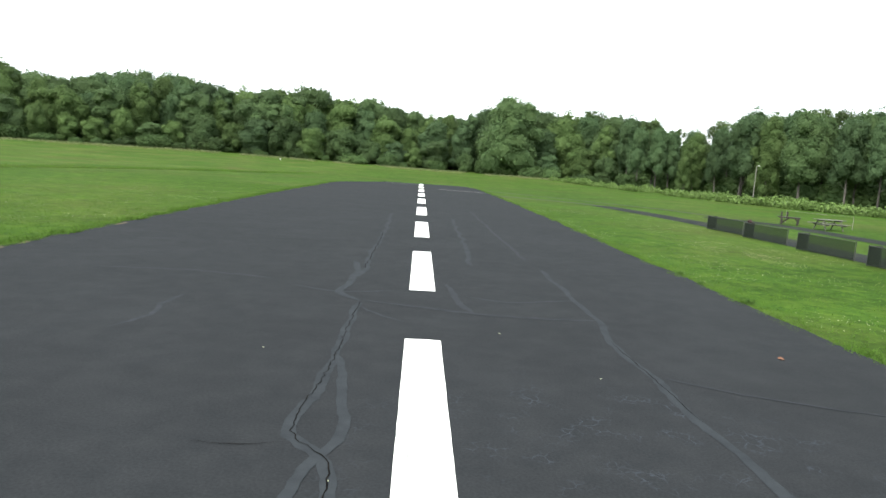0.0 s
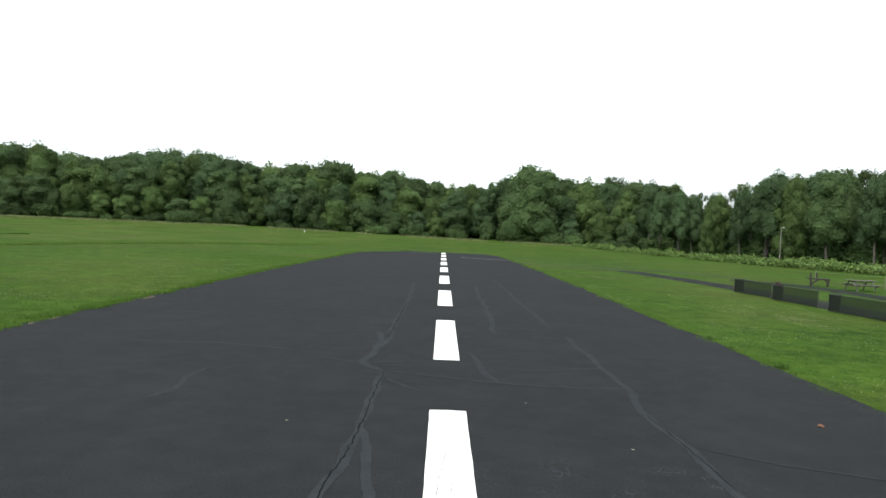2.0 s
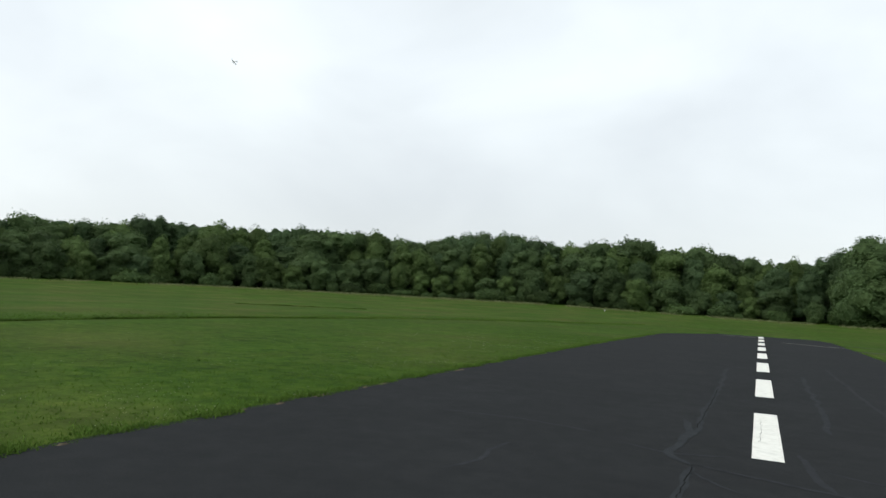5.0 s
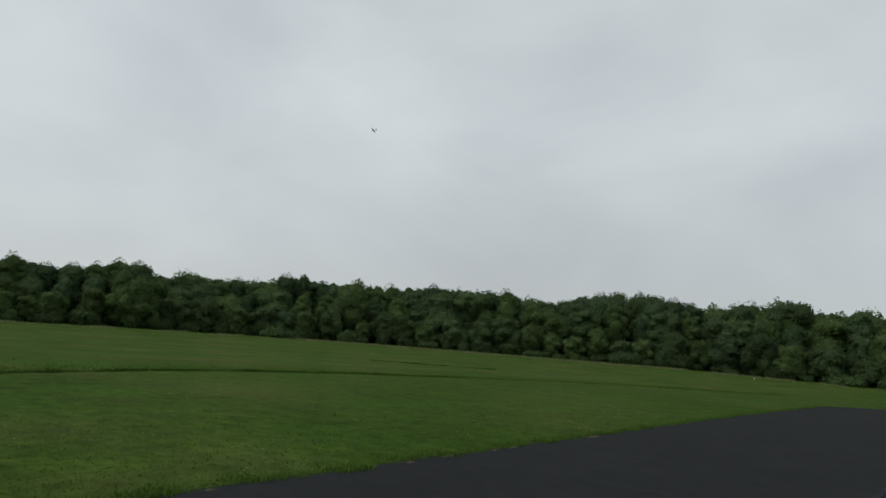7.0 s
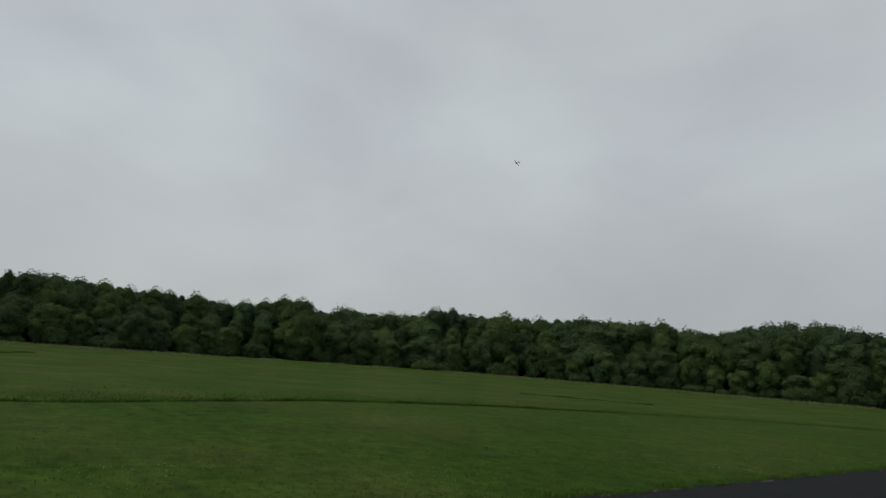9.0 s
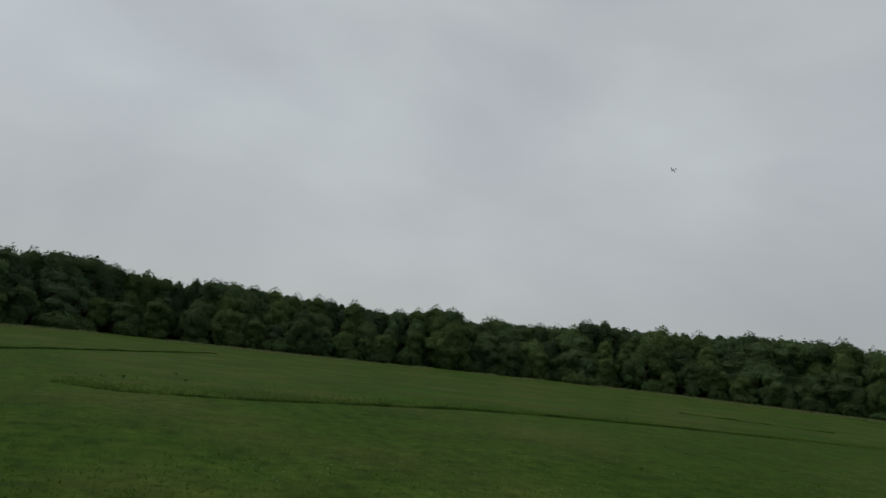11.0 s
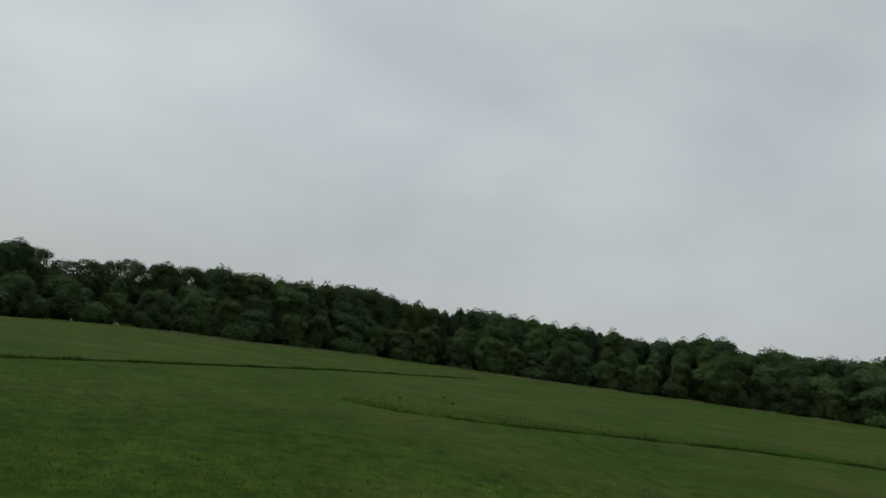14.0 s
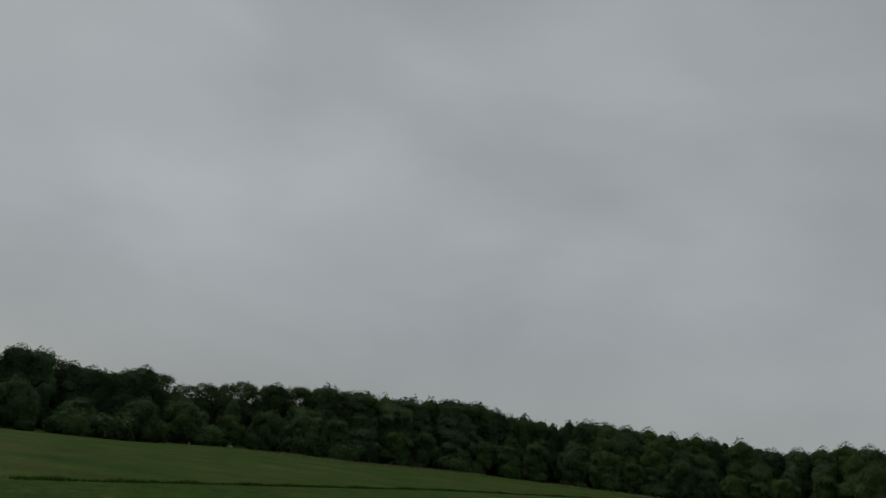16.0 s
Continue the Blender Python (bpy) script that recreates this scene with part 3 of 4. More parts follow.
# ---- trees ----
def ripple(p, seed):
    """A smooth uneven field over space, between about -1 and 1, with lumps of one to three metres."""
    rnd = np.random.default_rng(seed)
    total = np.zeros(len(p))
    for wave, amount in ((3.4, 0.45), (2.0, 0.4), (1.1, 0.35)):
        for _ in range(3):
            way = rnd.normal(size=3)
            total += amount * np.sin(p @ (way / np.linalg.norm(way)) * 2 * math.pi / wave + rnd.uniform(0, 6.28)) / 1.6
    return total


def leaf_shapes(at, nrm, size, rnd, droop=0.15):
    """One small pointed leaf spray at each place."""
    count = len(at)
    nrm = nrm / np.linalg.norm(nrm, axis=1)[:, None]
    u = np.cross(nrm, rnd.normal(size=(count, 3)))
    u /= np.linalg.norm(u, axis=1)[:, None]
    v = np.cross(nrm, u)
    s = size * rnd.uniform(0.55, 1.3, count)[:, None]
    q = [at - u * s * 0.6 - v * s * 0.35, at + u * s * 0.6 - v * s * rnd.uniform(0.1, 0.4, (count, 1)) - np.array([0, 0, droop]) * s,
         at + v * s * rnd.uniform(0.4, 0.75, (count, 1)) + nrm * s * 0.15]
    return np.stack(q, 1).reshape(-1, 3).tolist(), np.arange(count * 3).reshape(-1, 3).tolist()


def leaf_cloud(clumps, count, size, rnd, droop=0.15, loose=0.24):
    """Leaf sprays over the outsides of many small clumps."""
    area = np.array([c[3] ** 2 for c in clumps])
    pick = rnd.choice(len(clumps), count, p=area / area.sum())
    c = np.array([q[:3] for q in clumps])[pick]
    r = np.array([q[3] for q in clumps])[pick]
    d = rnd.normal(size=(count, 3))
    d[:, 2] = d[:, 2] * 0.9 + 0.25
    d /= np.linalg.norm(d, axis=1)[:, None]
    at = c + d * (r * rnd.uniform(0.70, 1.22, count))[:, None] + rnd.normal(scale=loose, size=(count, 3)) * np.minimum(1.0, r)[:, None]
    return leaf_shapes(at, d + rnd.normal(scale=0.4, size=(count, 3)), size, rnd, droop)


def unit_ball():
    bm = bmesh.new()
    bmesh.ops.create_icosphere(bm, subdivisions=2, radius=1.0)
    bm.verts.ensure_lookup_table()
    pts = np.array([v.co[:] for v in bm.verts])
    tris = np.array([[v.index for v in f.verts] for f in bm.faces])
    bm.free()
    return pts, tris


BALL, BALL_TRIS = unit_ball()


def foliage(lobes, count, size, rnd, seed, uneven=0.17, heart=None, heart_share=0.8, tips=0, fray=0.14, part_inside=0.84, fill=False):
    """Leaves over the joined outside of many lobes (x, y, z, radius, half height), with a dense uneven heart in each."""
    lobes = np.array(lobes)
    area = lobes[:, 3] * lobes[:, 4]
    keep_at, keep_d, got = [], [], 0
    for _ in range(8):
        pick = rnd.choice(len(lobes), count * 2, p=area / area.sum())
        d = rnd.normal(size=(count * 2, 3))
        d[:, 2] += 0.18
        d /= np.linalg.norm(d, axis=1)[:, None]
        half = lobes[pick][:, [3, 3, 4]]
        at = lobes[pick][:, :3] + d * half
        if fill:
            at = lobes[pick][:, :3] + d * half * np.sqrt(rnd.random(len(d)))[:, None]
        swell = ripple(at, seed)
        at = at + d * half * (uneven * swell)[:, None]
        ok = np.ones(len(at), bool)
        if len(lobes) < 60:
            for k in range(len(lobes)):
                rel = (at - lobes[k, :3]) / lobes[k, [3, 3, 4]]
                ok &= (np.einsum("ij,ij->i", rel, rel) > part_inside ** 2) | (pick == k)
        keep_at.append(at[ok])
        keep_d.append(d[ok])
        got += int(ok.sum())
        if got >= count:
            break
    at, d = np.concatenate(keep_at)[:count], np.concatenate(keep_d)[:count]
    n = len(at)
    push = rnd.normal(0, fray, n) + np.where(rnd.random(n) < 0.04, rnd.exponential(0.2, n), 0)
    at = at + d * push[:, None] + rnd.normal(scale=0.07, size=(n, 3))
    if heart is not None:
        dome = at - np.array(heart)
        d = 0.55 * d + 0.55 * dome / np.linalg.norm(dome, axis=1)[:, None]
    if tips:
        high = np.argsort(at[:, 2])[-n // 3:]
        roots = at[rnd.choice(high, tips)]
        per = 12
        u = np.tile(np.linspace(0, 1, per), tips)
        long = np.repeat(rnd.uniform(0.15, 0.5, tips), per)
        lean = np.repeat(rnd.normal(scale=0.2, size=(tips, 2)), per, axis=0)
        more = np.repeat(roots, per, axis=0) + np.stack([lean[:, 0] * u, lean[:, 1] * u, long * u], 1)
        more += rnd.normal(size=more.shape) * (0.26 * (1.1 - 0.8 * u))[:, None]
        at, d = np.concatenate([at, more]), np.concatenate([d, rnd.normal(size=more.shape) * 0.6 + np.array([0, 0, 0.5])])
    verts, faces = leaf_shapes(at, d + rnd.normal(scale=0.42, size=at.shape), size, rnd)
    if heart_share:
        for x, y, z, r, h in lobes:
            p = BALL * np.array([r, r, h]) + np.array([x, y, z])
            p = p + BALL * np.array([r, r, h]) * (uneven * ripple(p, seed) + heart_share - 1)[:, None]
            i = len(verts)
            verts += p.tolist()
            faces += (BALL_TRIS + i).tolist()
    return verts, faces


def build_tree(kind, height, seed, label, wide, low, leaves, airy=0.0, leaf=0.36, lobed=21, tips=8):
    """A tapered trunk with limbs, and a crown of overlapping lobes set at the limbs' ends."""
    rnd = np.random.default_rng(seed)
    top = thing("tree", pose(0, 0, -200), label, "tree", "trees of the wood's edge")
    bm = bmesh.new()
    sway = [Vector((rnd.normal(0, 0.2) * i, rnd.normal(0, 0.2) * i, height * 0.9 * i / 5)) for i in range(6)]
    r0 = height * 0.013 + 0.05
    for i in range(5):
        rod(bm, sway[i], sway[i + 1], r0 * (1 - 0.17 * i), r0 * (1 - 0.17 * (i + 1)), 7)
    lobes = []
    n = 26 if airy else lobed
    for k in range(n):
        f = low + (1 - low) * ((k + 0.5) / n) ** 0.9
        j = min(4, int(f / 0.9 * 5))
        base = sway[j].lerp(sway[j + 1], min(1.0, f / 0.9 * 5 - j))
        g = (f - 0.46) / 0.60
        prof = math.sqrt(max(0.16, 1 - g * g)) if g > 0 else 1 - 0.25 * g * g
        rad = wide * rnd.uniform(0.28, 0.50) * (1 - airy * 0.62) * (1 - 0.30 * max(0.0, f - 0.6) / 0.4)
        tall = rad * rnd.uniform(0.85, 1.35) * (0.8 if airy else 1.0)
        reach = max(0.15, wide * prof * rnd.uniform(0.55, 1.08) - rad * 0.75)
        a = k * 2.4 + rnd.uniform(-0.5, 0.5)
        tip = Vector((base.x + reach * math.cos(a), base.y + reach * math.sin(a), min(height * f, height - tall * 0.95)))
        start = base.copy()
        start.z = max(height * 0.10, tip.z - reach * 0.7 - 0.6)
        if airy or k % 2 == 0:
            rod(bm, start, tip, r0 * 0.32 * (1.1 - f * 0.7), 0.03, 5)
        lobes.append((tip.x, tip.y, max(tip.z, tall * 0.8), rad, tall))
    if not airy:
        # the full inner crown that the lobes stand out of
        for f in (0.35, 0.6, 0.8):
            ff = low + (1 - low) * f
            lobes.append((sway[3].x * ff, sway[3].y * ff, height * ff, wide * (0.72 - 0.35 * max(0.0, f - 0.4)), height * (1 - low) * 0.26))
    part("trunk", bm, M_BARK, top)
    verts, faces = foliage(lobes, leaves, leaf, rnd, seed, 0.20, (0, 0, height * (0.25 + low * 0.5)), 0.0 if airy else 0.87, tips, 0.2 if airy else 0.11, 0.0 if airy else 0.86, bool(airy))
    raw("crown", verts, faces, M_LEAF[kind], top)
    return top


TREE_KINDS = [("oak", 16, 11, "broad dark green oak in full leaf", 5.8, 0.10, 5600), ("tulip", 19, 12, "tall mid-green tulip tree in full leaf", 4.4, 0.10, 5600),
              ("ash", 17, 13, "dark green ash tree in full leaf", 4.8, 0.12, 5600), ("oak", 14, 14, "round-headed dark green oak in full leaf", 5.6, 0.05, 5600),
              ("tulip", 13, 15, "light green leafy maple at the wood's edge", 4.6, 0.04, 5200), ("ash", 20, 16, "slim tall dark green ash tree", 3.8, 0.15, 5200),
              ("locust", 18, 17, "airy locust tree with gaps between its leaf clumps", 5.8, 0.46, 4200, 0.45, 0.34),
              ("locust", 17, 18, "thin-crowned locust tree with a bare trunk", 5.2, 0.50, 3600, 0.5, 0.34),
              ("ash", 18, 19, "tall tree with a bare grey trunk and high green crown", 4.2, 0.32, 5200), ("oak", 17, 20, "dark oak with a bare lower trunk", 4.4, 0.28, 5200),
              ("tulip", 9, 22, "young light green maple before the wood", 3.6, 0.03, 3800, 0.0, 0.31, 13, 20),
              ("oak", 8, 23, "young dark green cherry before the wood", 3.3, 0.03, 3800, 0.0, 0.31, 12, 14),
              ("ash", 10, 24, "round grey-green willow before the wood", 4.2, 0.03, 4200, 0.0, 0.31, 14, 10)]
TREES = [build_tree(*k) for k in TREE_KINDS]
TREE_H = [k[1] for k in TREE_KINDS]

# how high the wood stands over the eye, in degrees, by azimuth
SKYLINE = [(-180, 5.5), (-60, 5.8), (-35, 6.05), (-29.5, 5.75), (-25, 5.1), (-21.5, 3.6), (-19, 4.5), (-14.5, 5.2), (-11.8, 4.4), (-9.4, 4.75), (-7, 5.6),
           (-4.5, 4.0), (-1, 3.95), (2.4, 4.45), (7.2, 4.9), (10.4, 5.15), (13, 4.8), (16, 4.5), (19, 5.2), (24.3, 5.1), (27.3, 4.15), (29.5, 4.9), (34, 4.95),
           (39, 4.85), (45, 4.5), (49, 4.8), (53, 4.05), (58, 4.0), (60.5, 3.8), (62.5, 4.5), (66, 3.8), (71, 3.9), (79, 4.15), (83, 3.8), (88.5, 4.1), (91.6, 4.9),
           (96, 4.0), (100, 4.2), (105, 3.9), (109, 3.75), (113.8, 2.8), (116, 3.5), (120, 2.7), (123.5, 3.4), (127, 3.2), (140, 3.3), (180, 3.3)]
SKY_AZ, SKY_EL = (np.array(c, float) for c in zip(*SKYLINE))


def plant(src, src_h, x, y, height, spread, turn):
    z = ground_z(x, y)
    ob = copy_thing(src, Matrix.Translation((x, y, z - 0.1)) @ Matrix.Rotation(turn, 4, "Z"))
    ob.scale = (height / src_h * spread, height / src_h * spread, height / src_h)
    return ob


def wood_height(az, d, x, y):
    return 2.7 + d * math.tan(radians(float(np.interp(az, SKY_AZ, SKY_EL)))) - ground_z(x, y)


def thin_wood(az):
    """Where the sky shows through between high crowns and low growth."""
    return -33 < az < -20 or 101 < az < 129


rng = random.Random(21)
for row, (back, step, low, high) in enumerate(((0, 6.8, 0.32, 0.60), (8, 6.4, 0.62, 0.88), (17, 5.4, 0.90, 1.02))):
    az = -50.0
    while az < 134:
        d = float(np.interp(az, EDGE_AZ, EDGE_R)) + back + rng.uniform(-2.8, 2.8)
        x, y = -d * math.sin(radians(az)), d * math.cos(radians(az))
        full = wood_height(az, d, x, y)
        hh = full * rng.uniform(low, high)
        k = rng.choice((10, 11, 12, 10, 11, 4, 3)) if row == 0 else rng.choice((0, 1, 2, 3, 4, 5, 0, 1, 2))
        if az < -17 and row < 2:
            k, hh = rng.choice((8, 9, 8, 9, 1)), full * rng.uniform(0.84, 0.99)
        elif thin_wood(az) and row == 2:
            k, hh = rng.choice((6, 7, 6, 7, 6, 2)), full * rng.uniform(0.96, 1.03)
        elif thin_wood(az):
            hh = full * rng.uniform(0.46, 0.70)
        if abs(az + 7.2) > 1.6 or row == 2:
            plant(TREES[k], TREE_H[k], x, y, hh, rng.uniform(1.0, 1.36) * (0.72 if az < -17 else 1.0), rng.uniform(0, 6.28))
        az += math.degrees(step / d) * rng.uniform(0.75, 1.3) * (0.75 if az < -17 else 0.45 if thin_wood(az) and row == 2 else 1.0)
# the tree that stands out over its neighbours, a light green one in the west, and high thin crowns behind the wood
plant(TREES[0], 16, 22.0, 174.0, 19.2, 1.15, 1.0)
plant(TREES[4], 13, -166.0, 92.0, 12.5, 1.15, 2.0)
for az, back, k, share in ((-10.6, 22, 6, 1.02), (-14.4, 20, 7, 1.02), (-18.6, 20, 6, 1.0), (15.4, 44, 7, 0.99), (16.6, 47, 6, 1.0), (17.8, 45, 7, 1.02), (19.3, 48, 0, 1.0), (20.7, 46, 2, 1.02), (22.2, 48, 0, 1.02), (23.6, 46, 2, 1.0), (25.0, 45, 0, 0.98)):
    d = float(np.interp(az, EDGE_AZ, EDGE_R)) + back
    x, y = -d * math.sin(radians(az)), d * math.cos(radians(az))
    plant(TREES[k], TREE_H[k], x, y, wood_height(az, d, x, y) * share, 1.0, az * 7)


def build_far_wood():
    """The crowns that show between and over the first three rows."""
    rnd = np.random.default_rng(77)
    lobes = []
    for k in range(460):
        az = -50 + 184 * (k + rnd.uniform(-0.5, 0.5)) / 460
        d = float(np.interp(az, EDGE_AZ, EDGE_R)) + rnd.uniform(25, 36)
        x, y = -d * math.sin(radians(az)), d * math.cos(radians(az))
        gz = ground_z(x, y)
        top_z = gz + wood_height(az, d, x, y) * (rnd.uniform(0.58, 0.82) if thin_wood(az) else rnd.uniform(0.90, 1.0))
        r = rnd.uniform(1.1, 2.1)
        lobes.append((x, y, top_z - r * 1.1, r, r * 1.1))
        for _ in range(3):
            a, q = rnd.uniform(0, 6.28), rnd.uniform(1.2, 2.2)
            lobes.append((x + r * math.cos(a), y + r * math.sin(a), top_z - r * rnd.uniform(1.0, 2.2) - q * 0.6, q, q * 1.1))
        lobes.append((x, y, top_z - r * 2 - 3.0, 3.2, 4.2))
        lobes.append((x, y, gz + 2.0, 3.4, 3.6))
    verts, faces = foliage(lobes, 210000, 0.38, rnd, 78, 0.2, None, 0.90)
    return tagged(raw("far_wood", verts, faces, M_LEAF["ash"]), "dark green crowns of the wood behind its edge", "woods", kind="stuff")


build_far_wood()


def build_bush(seed, label):
    rnd = np.random.default_rng(seed)
    top = thing("bush", pose(0, 0, -200), label, "bush", "bushes at the foot of the wood")
    bm = bmesh.new()
    lobes = []
    for k in range(9):
        a, rr = rnd.uniform(0, 6.28), rnd.uniform(0, 1.4)
        r = rnd.uniform(0.55, 1.0)
        tip = (rr * math.cos(a), rr * math.sin(a), max(r * 0.7, rnd.uniform(0.5, 2.3 - r) * (1 - rr * 0.25)))
        rod(bm, (tip[0] * 0.1, tip[1] * 0.1, 0), tip, 0.05, 0.015, 5)
        lobes.append((*tip, r, r * 0.95))
    part("stems", bm, M_BARK, top)
    verts, faces = foliage(lobes, 1900, 0.24, rnd, seed, 0.2, (0, 0, 0.3), 0.91, 10, 0.09)
    raw("foliage", verts, faces, M_BUSH, top)
    return top


BUSHES = [build_bush(31, "rounded leafy green bush at the wood's edge"), build_bush(32, "low spreading green bush at the wood's edge")]
az = -17.0
while az < 134:
    d = float(np.interp(az, EDGE_AZ, EDGE_R)) - 4.5 + rng.uniform(-1.5, 2.5)
    x, y = -d * math.sin(radians(az)), d * math.cos(radians(az))
    plant(BUSHES[rng.randrange(2)], 2.6, x, y, rng.uniform(1.3, 4.8), rng.uniform(0.9, 1.6), rng.uniform(0, 6.28))
    az += math.degrees(5.2 / d) * rng.uniform(0.5, 1.7)
for lo, hi in ((-48, -15), (97, 132)):
    az = lo
    while az < hi:
        d = float(np.interp(az, EDGE_AZ, EDGE_R)) + rng.uniform(10, 26)
        x, y = -d * math.sin(radians(az)), d * math.cos(radians(az))
        plant(BUSHES[rng.randrange(2)], 2.6, x, y, rng.uniform(4.0, 6.5), rng.uniform(1.0, 1.4), rng.uniform(0, 6.28))
        az += 0.75
for ob in TREES + BUSHES:
    for o in (*ob.children_recursive, ob):
        bpy.data.objects.remove(o)


def build_weeds():
    """The belt of tall weeds before the eastern wood."""
    rnd = np.random.default_rng(41)
    clumps = []
    for k in range(1700):
        a = rnd.uniform(-56, -11)
        d = float(np.interp(a, [-56, -34.4, -25.6, -16.9, -13, -11], [84, 87, 97, 120, 140, 152])) + 1 + rnd.exponential(5.5)
        x, y = -d * math.sin(radians(a)), d * math.cos(radians(a))
        r = rnd.uniform(0.25, 0.55) * (1 + 0.7 * noise.noise((x * 0.12, y * 0.12, 5)))
        if noise.noise((x * 0.09, y * 0.09, 11)) < -0.22:
            continue
        clumps.append((x, y, ground_z(x, y) + rnd.uniform(0.05, 0.55) * (1 + 0.9 * noise.noise((x * 0.2, y * 0.2, 3))), r))
    verts, faces = leaf_cloud(clumps, 60000, 0.25, rnd)
    return tagged(raw("weeds", verts, faces, M_WEED), "belt of bright green tall weeds before the wood", "weeds", kind="stuff")


build_weeds()


# ---- pilot barriers ----
def build_barrier():
    """A netted barrier along the flight line with a short wing at its far end; its base is its far foot."""
    e = thing("pilot_barrier", pose(16.42, 37.6, ground_z(16.42, 37.6), rz=8.5), "low dark green net barrier on posts beside the path", "barrier", "pilot barriers")
    long, tall, wing = 3.3, 0.77, 0.55
    for x, y in ((0, 0), (0, -long), (wing, 0)):
        part("post", rod(bmesh.new(), (x, y, -0.05), (x, y, tall + 0.02), 0.022, 0.02, 8), M_POST, e)
    for z in (0.05, tall - 0.01):
        part("rail", rod(bmesh.new(), (0, 0, z), (0, -long, z), 0.014, 0.014, 6), M_POST, e)
        part("rail", rod(bmesh.new(), (0, 0, z), (wing, 0, z), 0.014, 0.014, 6), M_POST, e)
    bm = bmesh.new()
    box(bm, (0.006, long - 0.04, tall - 0.08), (-0.024, -long / 2, tall / 2 + 0.02))
    part("net", bm, M_MESH, e)
    bm = bmesh.new()
    box(bm, (wing - 0.04, 0.006, tall - 0.08), (wing / 2, 0.026, tall / 2 + 0.02))
    part("wing_net", bm, M_NET, e, "doubled black net")
    return e


barrier = build_barrier()
for y in (33.3, 28.45, 23.8, 19.1):
    copy_thing(barrier, pose(16.45, y, ground_z(16.45, y), rz=7.5))


def build_bundle():
    e = thing("cloth_bundle", pose(16.72, 33.34, ground_z(16.72, 33.34) + 0.775), "small crumpled dark reddish cloth on a barrier post", "cloth")
    bm = bmesh.new()
    bmesh.ops.create_icosphere(bm, subdivisions=2, radius=0.13)
    for v in bm.verts:
        v.co *= 1 + 0.35 * noise.noise(v.co * 9)
        v.co.z = max(-0.04, v.co.z) + 0.04
    part("cloth", bm, M_CLOTH, e)


build_bundle()


# ---- picnic table and starting stand ----
def build_picnic_table():
    e = thing("picnic_table", pose(27.3, 43.6, ground_z(27.3, 43.6), rz=4), "weathered grey wooden picnic table with two benches", "table")
    for k in range(5):
        part("top_plank", box(bmesh.new(), (1.95, 0.135, 0.04), (0, -0.29 + 0.145 * k, 0.70), 0.006), M_GREYWOOD, e)
    for s in (-1, 1):
        for k in range(2):
            part("bench_plank", box(bmesh.new(), (1.95, 0.135, 0.04), (0, s * (0.62 + 0.145 * k), 0.44), 0.006), M_GREYWOOD, e)
    for x in (-0.62, 0.62):
        for s in (-1, 1):
            part("leg", rod(bmesh.new(), (x, s * 0.62, 0.0), (x, s * 0.24, 0.68), 0.05, 0.05, 4), M_GREYWOOD, e)
        part("bench_beam", box(bmesh.new(), (0.04, 1.62, 0.09), (x + 0.06, 0, 0.37), 0.006), M_GREYWOOD, e)
        part("top_beam", box(bmesh.new(), (0.04, 0.70, 0.08), (x + 0.06, 0, 0.64), 0.006), M_GREYWOOD, e)
    part("brace", rod(bmesh.new(), (-0.6, 0, 0.40), (0, 0, 0.66), 0.03, 0.03, 4), M_GREYWOOD, e)
    part("brace", rod(bmesh.new(), (0.6, 0, 0.40), (0, 0, 0.66), 0.03, 0.03, 4), M_GREYWOOD, e)


build_picnic_table()


def build_stand():
    e = thing("starting_stand", pose(26.6, 47.3, ground_z(26.6, 47.3), rz=-29), "dark wooden stand with two upright wing stops", "stand")
    part("top", box(bmesh.new(), (1.35, 0.62, 0.10), (0.08, 0, 0.52), 0.008), M_DARKWOOD, e)
    for y in (-0.26, 0.26):
        part("leg", box(bmesh.new(), (0.14, 0.11, 0.52), (0.62, y, 0.25), 0.006, (0, 6, 0)), M_DARKWOOD, e)
        part("leg", box(bmesh.new(), (0.14, 0.11, 0.52), (-0.44, y, 0.25), 0.006), M_DARKWOOD, e)
        part("brace", rod(bmesh.new(), (-0.42, y, 0.10), (0.02, y, 0.49), 0.045, 0.045, 4), M_DARKWOOD, e)
        part("brace", rod(bmesh.new(), (0.60, y, 0.26), (0.40, y, 0.50), 0.035, 0.035, 4), M_DARKWOOD, e)
    for x, y in ((-0.47, -0.2), (-0.10, 0.2)):
        part("upright", box(bmesh.new(), (0.11, 0.11, 0.44), (x, y, 0.72), 0.01), M_DARKWOOD, e)
    part("ledge", box(bmesh.new(), (0.22, 0.5, 0.05), (-0.66, 0, 0.56), 0.006), M_DARKWOOD, e)


build_stand()


# ---- lamp post by the wood, marker, model aircraft, litter ----
def build_light_pole():
    x, y = 58.6, 116.0
    e = thing("light_pole", pose(x, y, ground_z(x, y)), "pale wooden pole with a small lamp before the wood", "pole")
    part("pole", rod(bmesh.new(), (0, 0, -0.2), (0, 0, 6.0), 0.085, 0.06, 10), M_STAKE, e)
    part("arm", rod(bmesh.new(), (0, 0, 5.85), (0.22, -0.12, 6.02), 0.03, 0.025, 6), M_LAMP, e)
    bm = bmesh.new()
    bmesh.ops.create_uvsphere(bm, u_segments=10, v_segments=6, radius=0.16, matrix=pose(0.3, -0.16, 6.03) @ Matrix.Diagonal((1.4, 1, 0.6, 1)))
    part("lamp_head", bm, M_LAMP, e, "grey lamp head")


build_light_pole()


